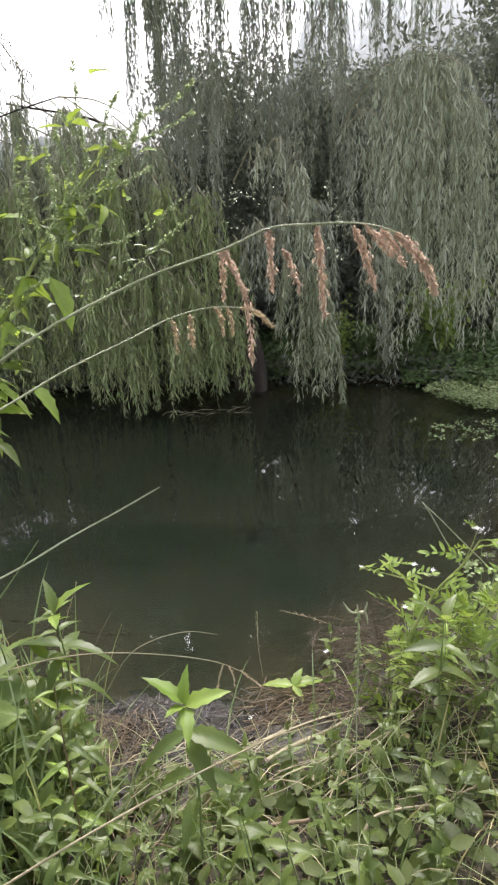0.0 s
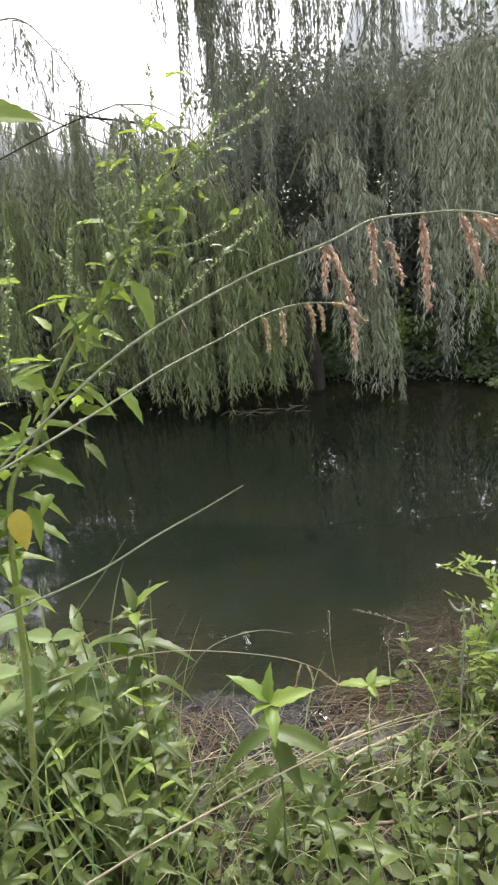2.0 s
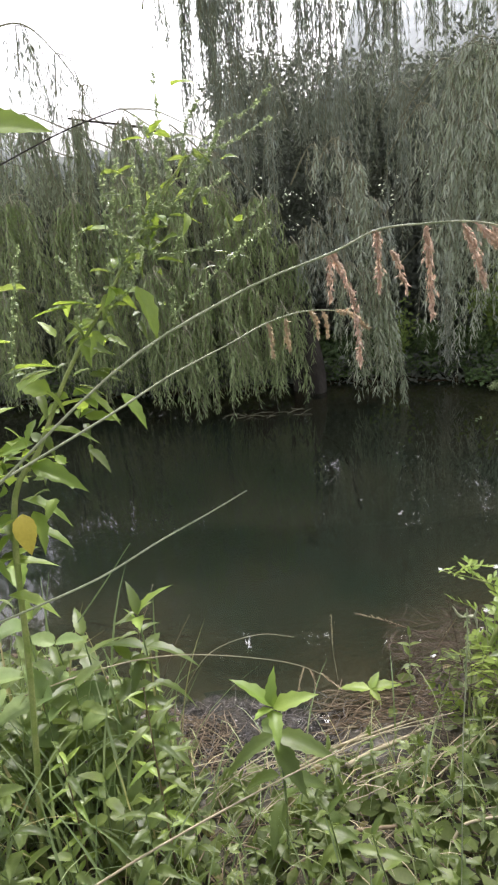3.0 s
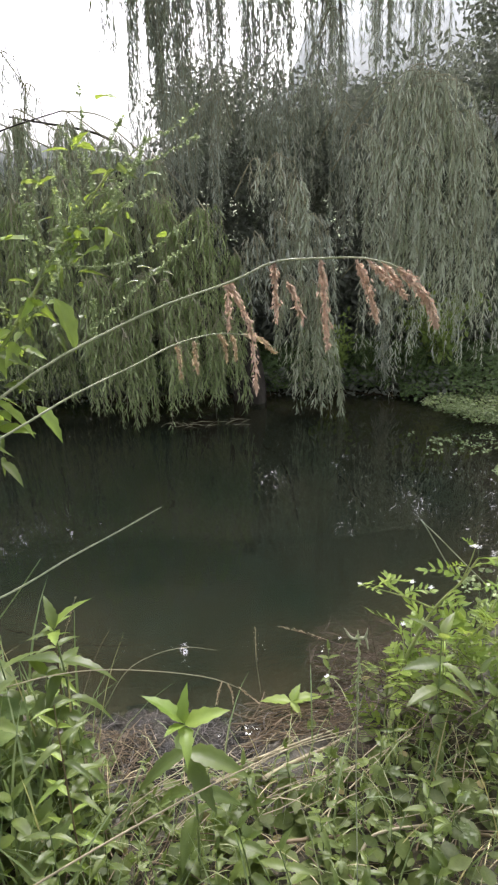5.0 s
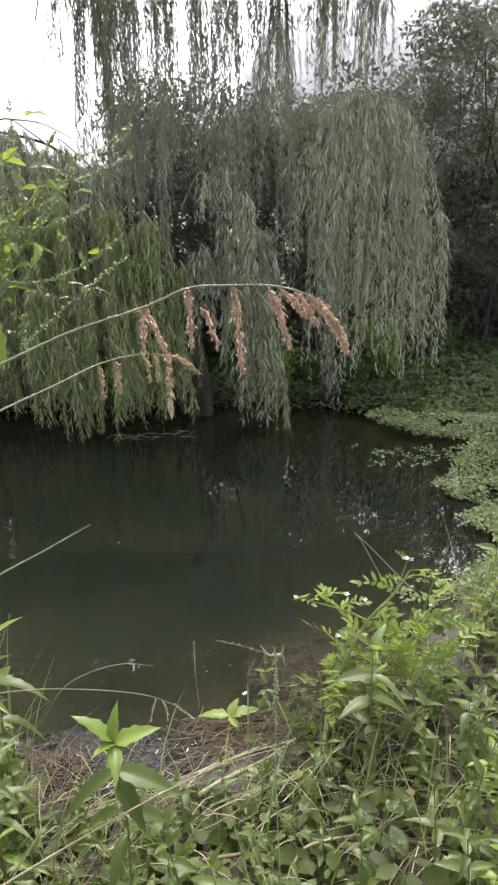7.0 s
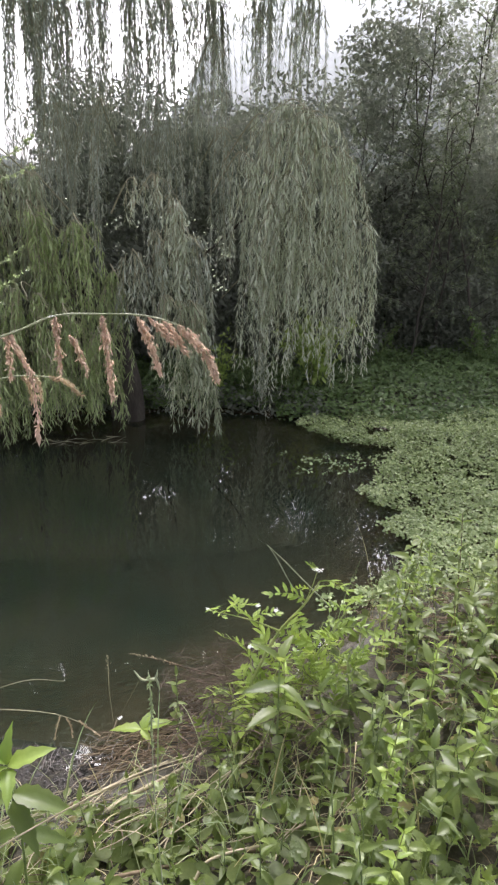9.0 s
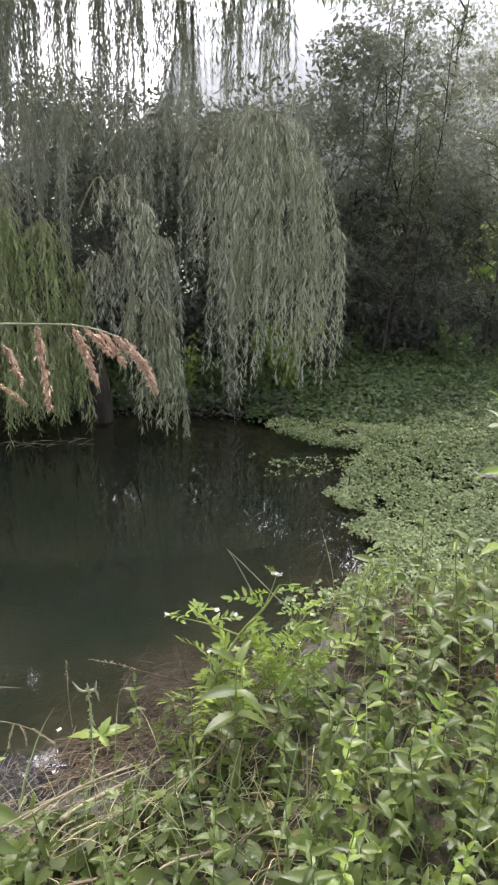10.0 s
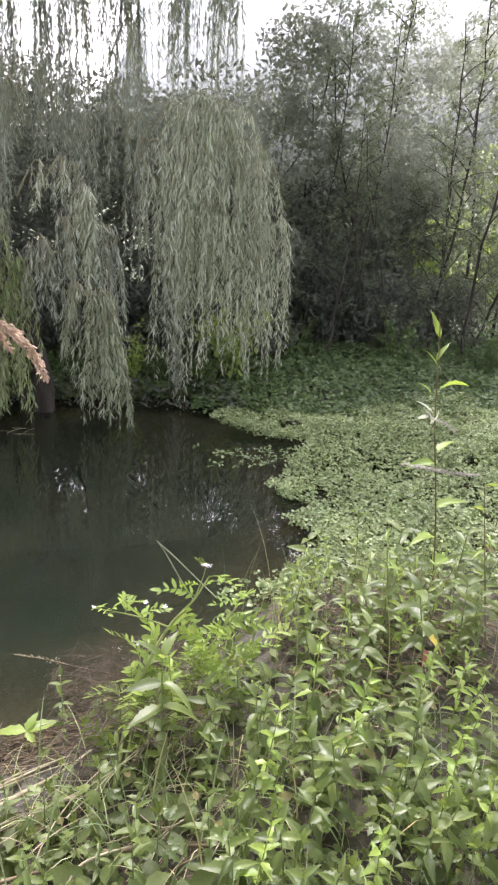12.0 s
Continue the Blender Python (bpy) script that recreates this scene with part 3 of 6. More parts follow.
# tips that trail into the open sky, and the small sprig in the hollow, light put into its pale colour
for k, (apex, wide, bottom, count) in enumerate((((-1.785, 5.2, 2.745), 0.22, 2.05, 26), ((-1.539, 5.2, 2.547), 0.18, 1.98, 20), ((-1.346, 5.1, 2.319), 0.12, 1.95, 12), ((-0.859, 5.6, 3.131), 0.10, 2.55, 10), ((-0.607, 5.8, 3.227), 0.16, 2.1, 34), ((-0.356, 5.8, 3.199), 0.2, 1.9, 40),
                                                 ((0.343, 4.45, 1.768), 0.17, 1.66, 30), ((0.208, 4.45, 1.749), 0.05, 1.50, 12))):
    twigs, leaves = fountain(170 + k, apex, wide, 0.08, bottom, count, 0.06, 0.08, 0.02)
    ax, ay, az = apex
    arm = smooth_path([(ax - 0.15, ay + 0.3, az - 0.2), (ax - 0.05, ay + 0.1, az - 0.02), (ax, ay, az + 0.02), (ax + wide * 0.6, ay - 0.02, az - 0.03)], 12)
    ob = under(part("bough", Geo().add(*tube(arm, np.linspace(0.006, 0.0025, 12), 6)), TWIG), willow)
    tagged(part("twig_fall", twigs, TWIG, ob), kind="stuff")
    tagged(part("leafage", leaves, WILLOW_PALE_LIT if ay < 4.65 else WILLOW, ob), kind="stuff")

# long strands that hang from the crown, high over the hollow
rh = np.random.default_rng(165)
for k in range(54):
    ax, ay = rh.uniform(-0.95, 1.9), rh.uniform(5.9, 7.2)
    az = 1.57 + ay * rh.uniform(0.27, 0.36)
    drop = (0.4 if ax < 1.0 else 0.3) + 1.5 * rh.uniform(0, 1) ** 1.3
    twigs, leaves = fountain(800 + k, (ax, ay, az), rh.uniform(0.12, 0.28), 0.12, az - drop, 19, 0.2, 0.08, 0.018, tuft=0.7)
    ob = under(part("bough", Geo().add(*tube(smooth_path([(ax + 0.1, ay + 0.5, az + 0.25), (ax, ay + 0.15, az + 0.08), (ax, ay, az - 0.02)], 8), np.linspace(0.006, 0.003, 8), 5)), TWIG), willow)
    tagged(part("twig_fall", twigs, TWIG, ob), kind="stuff")
    tagged(part("leafage", leaves, WILLOW_PALE_LIT if k % 3 else WILLOW, ob), kind="stuff")

for ends in (
    [(-0.6, 6.2, 0.9), (0.4, 6.6, 0.9), (1.2, 6.3, 1.5), (1.4, 5.5, 2.15), (1.317, 4.92, 2.28)],
    [(-0.6, 6.2, 0.9), (0.3, 6.2, 0.9), (0.52, 5.4, 1.35), (0.505, 4.75, 1.61)],
    [(-0.95, 6.0, 1.7), (-0.9, 5.5, 2.0), (-1.475, 5.0, 2.126)],
    [(-0.6, 6.2, 0.9), (1.9, 7.9, 1.2), (3.3, 8.3, 2.4), (3.5, 8.0, 4.6)],
    [(3.5, 8.0, 4.6), (1.2, 7.6, 5.0), (-1.2, 7.0, 5.0)],
    [(3.5, 8.0, 4.6), (3.6, 7.2, 4.9), (3.7, 6.6, 5.0)],
):
    limb("limb", ends, 0.016, 0.006, willow)
# pale twigs arching over the right fall
for tops in ([(1.027, 4.95, 2.116), (1.172, 4.85, 2.243), (1.275, 4.78, 2.256), (1.298, 4.72, 2.074)], [(1.141, 4.95, 2.144), (1.154, 4.85, 2.228), (1.1, 4.75, 2.087), (1.016, 4.7, 1.857)], [(1.312, 4.9, 2.277), (1.473, 4.8, 2.205), (1.618, 4.75, 1.998), (1.692, 4.7, 1.791)]):
    limb("limb", tops, 0.0035, 0.002, willow, STEM_PALE)
# the dark bent limb against the left dome
limb("limb", [(-2.016, 4.55, 1.784), (-1.612, 4.6, 1.937), (-1.332, 4.62, 2.029), (-1.036, 4.7, 2.113)], 0.006, 0.004, willow)
limb("limb", [(-1.036, 4.7, 2.113), (-0.817, 4.72, 2.087), (-0.627, 4.75, 1.997)], 0.006, 0.003, willow, TWIG)
limb("limb", [(-1.986, 5.2, 2.766), (-1.739, 5.2, 2.764), (-1.536, 5.2, 2.564), (-1.332, 5.15, 2.253)], 0.007, 0.003, willow, TWIG)


def high_crown():
    """The crown above: hanging twigs and leaves that close the top of the tree."""
    r = np.random.default_rng(190)
    n = 130000
    # hanging columns of twigs
    pick = r.integers(0, 680, n)
    x = r.uniform(-4.6, 4.0, 680)[pick] + r.normal(0, 0.05, n)
    y = (5.35 + 3.4 * r.uniform(0, 1, 680) ** 1.1)[pick] + r.normal(0, 0.04, n)
    floor_z = 1.75 + 0.26 * np.clip((2.2 - x) / 0.8, 0, 1) - 0.15 * np.clip(y - 7, 0, 1) + y * (0.25 + 0.085 * np.clip((x - 1.2) / 1.5, 0, 1)) + 0.16 * waves(x, y, 3, 3) + 0.9 * np.abs(waves(x, y, 8, 13))
    # nothing rises into the sunlight that falls on the near bank
    z = floor_z + r.uniform(0, 1, n) ** 0.6 * np.maximum(0.3, (y - 1.75) * 1.0 - 0.02 * x ** 2 - floor_z)
    # unseen foliage added farther back, so the water mirrors no bright sky
    m = 60000
    bx, by = r.uniform(-5.0, 4.6, m), r.uniform(9.8, 14.0, m)
    low = 1.64 + 0.275 * by + 1.1 * np.abs(waves(bx, by, 6, 23))
    x, y, z = np.concatenate([x, bx]), np.concatenate([y, by]), np.concatenate([z, low + r.uniform(0, 1, m) ** 0.85 * (0.8 * (by - 2.2) - low)])
    wide = np.concatenate([np.full(n, 0.17), np.full(m, 0.24)])
    n += m
    at = np.stack([x, y, z], -1)
    a = r.uniform(0, 6.28, n)
    op = r.uniform(0.2, 0.9, n)
    return Geo().add(*spread_copies(SLIM_V, SLIM_F, at, np.stack([op * np.cos(a), op * np.sin(a), -np.ones(n)], -1), np.stack([np.cos(a), np.sin(a), 0.5 + 0 * a], -1), wide * r.uniform(0.6, 1.2, n), 0.22))


tagged(under(part("crown", high_crown(), WILLOW), willow), kind="stuff")


# ---- woods, saplings and low growth behind ----
def scatter_leaves(seed, centres, radii, count, size, template=(SLIM_V, SLIM_F), width=0.45, hang=0.4):
    """Loose leaves filling lumpy volumes."""
    r = np.random.default_rng(seed)
    centres, radii = np.asarray(centres, float), np.asarray(radii, float)
    pick = r.choice(len(centres), count, p=radii.prod(1) ** 0.7 / (radii.prod(1) ** 0.7).sum())
    d = unit(r.normal(0, 1, (count, 3))) * r.uniform(0.25, 1, (count, 1)) ** 0.5
    at = centres[pick] + d * radii[pick]
    along = r.normal(0, 1, (count, 3)) + np.array([0, 0, -hang])
    nrm = r.normal(0, 0.7, (count, 3)) + np.array([0, 0, 1])
    return spread_copies(*template, at, along, nrm, size * r.uniform(0.6, 1.3, count), width)


def sapling(seed, height, leaf_count, spread=0.8, leaf=0.06, bare=0.3, mat=None, girth=0.018):
    """A thin, many-limbed young tree: root empty at the foot, trunk, limbs and one crown."""
    r = np.random.default_rng(seed)
    root = new("sapling")
    tilt = r.normal(0, 0.07, 2)
    s = np.linspace(0, 1, 14)
    wob = np.cumsum(r.normal(0, 0.016, (14, 2)), 0) * height * 0.4
    path = np.stack([height * tilt[0] * s + wob[:, 0], height * tilt[1] * s + wob[:, 1], height * s - 0.05], -1)
    part("trunk", Geo().add(*tube(path, np.linspace(girth, girth * 0.25, 14), 7)), BARK, root)
    at, along = [], []
    wood = Geo()
    for k in range(int(7 + height * 3)):
        h = bare + (1 - bare) * (k + r.uniform(0, 1)) / (7 + height * 3)
        h = min(h, 0.98)
        p = np.array([np.interp(h, s, path[:, c]) for c in range(3)])
        a = r.uniform(0, 2 * math.pi)
        ln = spread * (1.15 - h) * r.uniform(0.5, 1.1)
        up = r.uniform(0.35, 1.0)
        tip = p + ln * np.array([math.cos(a), math.sin(a), up])
        arm = smooth_path([p, p + 0.5 * (tip - p) + np.array([0, 0, 0.06 * ln]), tip - np.array([0, 0, 0.1 * ln])], 8)
        wood.add(*tube(arm, np.linspace(girth * 0.4, 0.002, 8), 4))
        for _ in range(int(3 + ln * 7)):
            b = arm[r.integers(2, 8)]
            t2 = b + r.normal(0, 0.16, 3) * (0.5 + ln) + np.array([0, 0, 0.03])
            wood.add(*tube(np.array([b, 0.5 * (b + t2) + r.normal(0, 0.01, 3), t2]), (0.003, 0.0022, 0.0012), 3))
            for w in r.uniform(0.2, 1.05, max(3, leaf_count // 60)):
                at.append(b + (t2 - b) * w + r.normal(0, 0.018, 3))
                along.append(t2 - b + r.normal(0, 0.12, 3) - np.array([0, 0, 0.08]))
    at, along = np.array(at), np.array(along)
    n = len(at)
    lv = Geo().add(*spread_copies(SLIM_V, SLIM_F, at, along, r.normal(0, 0.6, (n, 3)) + np.array([0, 0, 1.0]), leaf * r.uniform(0.6, 1.25, n), 0.45))
    tagged(part("branchwork", wood, BARK, root), kind="stuff")
    tagged(part("crown", lv, mat or SAPLING, root), kind="stuff")
    return root


first = [sapling(11, 3.4, 1500, 0.75, 0.042, 0.12), sapling(12, 4.2, 1700, 0.85, 0.045, 0.15), sapling(13, 2.6, 1300, 0.7, 0.042, 0.05)]
spots = [(3.0, 6.3, 0.75), (3.35, 6.6, 0.8), (3.75, 6.2, 0.9), (4.3, 6.5, 1.0), (4.55, 6.1, 1.0), (4.75, 6.4, 1.05), (5.0, 6.0, 1.0), (5.4, 6.4, 1.1), (5.9, 6.2, 1.1),
         (2.6, 6.9, 0.7), (3.1, 7.4, 0.8), (4.0, 7.3, 1.2), (4.9, 7.5, 1.2), (5.9, 7.6, 1.25), (6.8, 7.0, 1.2), (2.1, 7.2, 0.6), (1.5, 7.3, 0.55), (1.0, 7.6, 0.5), (0.4, 7.8, 0.5), (-0.2, 7.6, 0.5),
         (2.9, 8.6, 0.85), (1.6, 8.9, 0.65), (0.6, 9.2, 0.6), (3.6, 8.8, 1.1), (4.8, 9.0, 1.4), (6.3, 9.1, 1.4)]
rs = np.random.default_rng(5)
for k, (x, y, sc) in enumerate(spots):
    m = pose(x, y, float(ground_height(x, y)), 0, 0, rs.uniform(0, 360)) @ Matrix.Diagonal((sc, sc, sc, 1))
    if k < 3:
        ob = first[k]
        ob.matrix_basis = m
    else:
        ob = copy_thing(first[k % 3], pose(x, y, float(ground_height(x, y)), 0, 0, rs.uniform(0, 360)))
        ob.scale = (sc, sc, sc)
    tagged(ob, "thin dark-stemmed young tree with sparse grey-green leaves on the bank", "tree", "saplings behind the pond")


def woods():
    """Dense shaded undergrowth that closes the view behind the willow and the saplings."""
    r = np.random.default_rng(31)
    c, rad = [], []
    for _ in range(620):
        x = r.uniform(-5.0, 7.6)
        y = r.uniform(6.6, 9.6)
        side = x / y
        # low behind the left dome, a hollow in the middle, tall trees to the right
        top = np.interp(side, [-0.6, -0.1, -0.05, 0.2, 0.3, 0.36, 0.44, 0.6, 0.8], [1.1 + 0.06 * y, 1.1 + 0.08 * y, 1.5 + 0.15 * y, 1.5 + 0.14 * y, 1.55 + 0.14 * y, 1.55 + 0.18 * y, 1.55 + 0.30 * y, 1.5 + 0.22 * y, 1.5 + 0.4 * y])
        if x > 2.6 and y < 7.4:
            top = 0.9
        if side > 0.62 and r.uniform() < 0.5:
            continue
        top *= 1 + 0.12 * float(waves(np.array(x), np.array(y), 2.2, 17))
        c.append((x, y, r.uniform(0.0, 1) * top))
        rad.append((r.uniform(0.3, 0.6), 0.4, r.uniform(0.2, 0.45)))
    lv, lf = scatter_leaves(32, c, rad, 200000, 0.072, width=0.45)
    # split by height: light painted into the upper leaves' colour, shade into the lower
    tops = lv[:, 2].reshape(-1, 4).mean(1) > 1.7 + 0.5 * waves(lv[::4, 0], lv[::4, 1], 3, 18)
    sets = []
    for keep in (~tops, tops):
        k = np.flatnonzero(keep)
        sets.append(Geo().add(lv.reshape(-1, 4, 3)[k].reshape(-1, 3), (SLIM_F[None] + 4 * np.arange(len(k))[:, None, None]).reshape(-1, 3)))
    g = sets[0]
    # close behind the willow, dark-coloured leaves standing in for the hollow's shade
    c, rad = [], []
    for _ in range(150):
        x, y = r.uniform(-3.8, 2.3), r.uniform(5.95, 6.7)
        top = 1.3 + 0.09 * y if x < -0.55 else 2.0 if x < 1.0 else 1.55
        c.append((x, y, r.uniform(0.05, 1) * (top - 0.2)))
        rad.append((0.32, 0.25, 0.25))
    for _ in range(80):
        c.append((r.uniform(2.2, 5.6), r.uniform(8.4, 9.6), r.uniform(0.0, 1.9)))
        rad.append((0.4, 0.3, 0.3))
    return g.add(*scatter_leaves(33, c, rad, 105000, 0.075, width=0.45)), sets[1]


def thicket():
    """Sunlit scrub in the open behind the saplings."""
    r = np.random.default_rng(36)
    c = [(x, r.uniform(10.2, 11.6), r.uniform(0.0, 1) * (2.4 + 0.5 * math.sin(1.7 * x))) for x in r.uniform(5.6, 10.5, 90)]
    return Geo().add(*scatter_leaves(37, c, [(0.5, 0.4, 0.4)] * 90, 26000, 0.09, width=0.5))


stuff("scrub", thicket(), BUSH, "sunlit yellow-green scrub in the open behind the saplings", "undergrowth")
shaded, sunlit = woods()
stuff("far_woods", shaded, WOODS_SHADED, "dense woodland foliage behind the willow, shade put into its dark leaf colour", "woods")
stuff("far_treetops", sunlit, WOODS_LIT, "grey-green treetops behind the willow and saplings, light and haze put into the leaf colour", "woods")


def shrub(seed, size, count, leaf, mat, name="shrub"):
    """A leafy bush: stems from one foot, leaves in lumps."""
    r = np.random.default_rng(seed)
    root = new(name)
    at, along = [], []
    for k in range(9):
        a = r.uniform(0, 6.28)
        tip = size * np.array([0.5 * math.cos(a) * r.uniform(0.3, 1), 0.5 * math.sin(a) * r.uniform(0.3, 1), r.uniform(0.6, 1.0)])
        path = smooth_path([(0, 0, -0.03), tip * np.array([0.35, 0.35, 0.5]), tip], 9)
        part("stem", Geo().add(*tube(path, np.linspace(0.006, 0.002, 9), 5)), STEM, root)
        for w in r.uniform(0.3, 1.0, count // 9):
            at.append(np.array([np.interp(w, np.linspace(0, 1, 9), path[:, c]) for c in range(3)]) + r.normal(0, 0.05 * size, 3))
            along.append(r.normal(0, 1, 3) + np.array([0, -0.2, -0.1]))
    n = len(at)
    lv = Geo().add(*spread_copies(OVAL_V, OVAL_F, np.array(at), np.array(along), r.normal(0, 0.5, (n, 3)) + np.array([0, 0, 1]), leaf * r.uniform(0.6, 1.2, n), 0.5))
    tagged(part("foliage", lv, mat, root), kind="stuff")
    return root


for seed, (x, y), size, count, leaf, mat, words in (
    (41, (1.74, 5.38), 0.72, 760, 0.07, BUSH, "bright lime-green leafy bush in a sunlit gap behind the willow"),
    (42, (1.1, 5.3), 0.5, 380, 0.05, HERB, "small dark green bush under the willow on the bank"),
    (43, (1.45, 5.2), 0.45, 320, 0.05, HERB, "small dark green bush under the willow on the bank"),
    (44, (0.85, 5.35), 0.6, 380, 0.05, BUSH, "yellow-green sprawling bush under the willow on the bank"),
    (45, (2.5, 6.0), 0.6, 420, 0.05, HERB, "small dark green bush at the foot of the saplings"),
    (46, (3.6, 5.9), 0.6, 420, 0.05, HERB, "small dark green bush at the foot of the saplings"),
    (47, (4.6, 5.7), 0.6, 420, 0.05, HERB, "small dark green bush at the foot of the saplings"),
):
    ob = tagged(shrub(seed, size, count, leaf, mat), words, "bush")
    ob.location = (x, y, float(ground_height(x, y)))


def herb_bed():
    """Low leafy growth on the far bank behind the cress."""
    r = np.random.default_rng(51)
    n = 90000
    x = r.uniform(-4.0, 7.0, n)
    y = 4.35 + r.uniform(0, 1, n) ** 1.1 * 2.4
    ok = np.where(x > 1.3, y > 4.75 - 0.25 * np.clip((x - 1.6) / 1.0, 0, 1.5), pond_distance(x, y) > -0.03)
    x, y = x[ok], y[ok]
    top = 0.06 + 0.10 * np.clip((y - 4.4) / 0.7, 0, 1) * (0.8 + 0.5 * waves(x, y, 5, 9))
    z = np.maximum(ground_height(x, y), 0) + top * r.uniform(0.3, 1, len(x))
    at = np.stack([x, y, z], -1)
    along = r.normal(0, 1, at.shape) * np.array([1, 1, 0.35])
    nrm = r.normal(0, 0.35, at.shape) + np.array([0, -0.2, 1])
    return Geo().add(*spread_copies(SLIM_V, SLIM_F, at, along, nrm, 0.038 * r.uniform(0.6, 1.4, len(x)), 0.75))


def shore_fringe():
    """Dark leaves and roots overhanging the water's edge under the willow."""
    r = np.random.default_rng(55)
    n = 9000
    x = r.uniform(-4.2, 1.7, n)
    y = r.uniform(4.75, 5.5, n)
    d = pond_distance(x, y)
    ok = (d > -0.10 * r.uniform(0, 1, n)) & (d < 0.25)
    x, y = x[ok], y[ok]
    z = np.maximum(ground_height(x, y), 0) + 0.16 * r.uniform(0, 1, len(x)) ** 1.5 + 0.01
    at = np.stack([x, y, z], -1)
    along = r.normal(0, 1, at.shape) * np.array([1, 1, 0.4]) + np.array([0, -0.5, -0.25])
    return Geo().add(*spread_copies(OVAL_V, OVAL_F, at, along, r.normal(0, 0.4, at.shape) + np.array([0, -0.3, 1]), 0.05 * r.uniform(0.6, 1.3, len(x)), 0.5))


# the shore's shade is in the fringe's dark leaf colour
stuff("shore_fringe", shore_fringe(), WOODS_SHADED, "leafy fringe overhanging the far shore, shade put into its dark colour", "undergrowth")
stuff("herb_bed", herb_bed(), HERB, "low dark green herbs covering the far bank", "undergrowth")

CRESS_EDGE = np.array([(1.12, 2.28), (1.3, 2.40), (1.5, 2.55), (1.58, 2.66), (1.46, 2.80), (1.45, 2.9), (1.62, 3.0), (1.66, 3.08), (1.5, 3.22), (1.45, 3.32), (1.55, 3.45), (1.66, 3.6), (1.78, 3.72), (1.95, 3.88), (1.98, 4.02), (1.78, 4.10), (1.62, 4.2), (1.5, 4.4), (1.38, 4.62), (1.5, 4.8), (6, 4.9), (6, 2.0), (1.9, 2.1), (1.3, 2.15)])


def inside_outline(x, y, ring):
    hit = np.zeros(x.shape, bool)
    for a, b in zip(ring, np.roll(ring, -1, axis=0)):
        hit ^= ((a[1] > y) != (b[1] > y)) & (x < (b[0] - a[0]) * (y - a[1]) / (b[1] - a[1] + 1e-12) + a[0])
    return hit


def cress_mat():
    """Small round leaflets in rosettes, crowded on the water."""
    r = np.random.default_rng(61)
    n = 30000
    x, y = r.uniform(1.0, 5.2, n), r.uniform(2.0, 4.9, n)
    jx, jy = x + 0.05 * waves(x, y, 14, 4), y + 0.05 * waves(x, y, 13, 6)
    ok = inside_outline(jx, jy, CRESS_EDGE) & (waves(x, y, 9, 12) > -0.62)
    # loose strands beyond the edge
    sx = np.concatenate([r.uniform(1.15, 1.95, 60), r.uniform(0.95, 1.4, 45)])
    sy = np.concatenate([3.78 + 0.04 * r.normal(0, 1, 60) + 0.1 * (np.arange(60) % 3), 2.32 + 0.05 * r.normal(0, 1, 45)])
    x, y = np.concatenate([x[ok], sx]), np.concatenate([y[ok], sy])
    loose = np.concatenate([np.zeros(ok.sum(), bool), np.ones(105, bool)])
    h = 0.02 + 0.055 * (0.7 + waves(x, y, 6, 15)) + 0.06 * np.clip((x - 1.7) / 1.5, 0, 1)
    h = np.where(loose, 0.012, np.maximum(h, 0.015)) * r.uniform(0.6, 1.15, len(x))
    g = Geo()
    for k in range(6):
        a = r.uniform(0, 6.28, len(x))
        out = 0.013 * r.uniform(0.5, 1.3, len(x)) * (0 if k == 5 else 1)
        at = np.stack([x + out * np.cos(a), y + out * np.sin(a), np.maximum(h - 0.012 * (k % 3) * r.uniform(0, 1, len(x)), 0.006)], -1)
        along = np.stack([np.cos(a), np.sin(a), r.uniform(-0.5, 0.6, len(x))], -1)
        nrm = np.stack([0.65 * r.normal(0, 1, len(x)), 0.6 * r.normal(0, 1, len(x)) - 0.1, np.ones(len(x))], -1)
        g.add(*spread_copies(OVAL_V, OVAL_F, at, along, nrm, 0.0165 * r.uniform(0.5, 1.5, len(x)), 0.85))
    return g


stuff("watercress", cress_mat(), CRESS, "pale green mat of small-leaved watercress floating at the pond edge", "water plants")


# ---- near bank: litter, sticks, ground leaves, grass ----
def lying_bits(seed, count, area, length, radius, lift=0.02, turn=None):
    """Dry stems lying criss-cross on the bank."""
    r = np.random.default_rng(seed)
    g = Geo()
    for _ in range(count):
        x, y = r.uniform(area[0], area[1]), r.uniform(area[2], area[3])
        a = r.uniform(0, math.pi) if turn is None else r.normal(turn, 0.5)
        ln = length * r.uniform(0.5, 1.4)
        s = np.linspace(-0.5, 0.5, 6)
        px, py = x + ln * s * math.cos(a), y + ln * s * math.sin(a)
        bend = ln * r.normal(0, 0.12) * (0.25 - s ** 2) * 4
        px, py = px - bend * math.sin(a), py + bend * math.cos(a)
        pz = np.maximum(ground_height(px, py), -0.005) + r.uniform(0.0, lift) + s * ln * r.normal(0, 0.1) + 0.004
        g.add(*tube(np.stack([px, py, np.maximum(pz, ground_height(px, py) + 0.002)], -1), radius * r.uniform(0.5, 1.4) * np.linspace(1, 0.6, 6), 4))
    return g


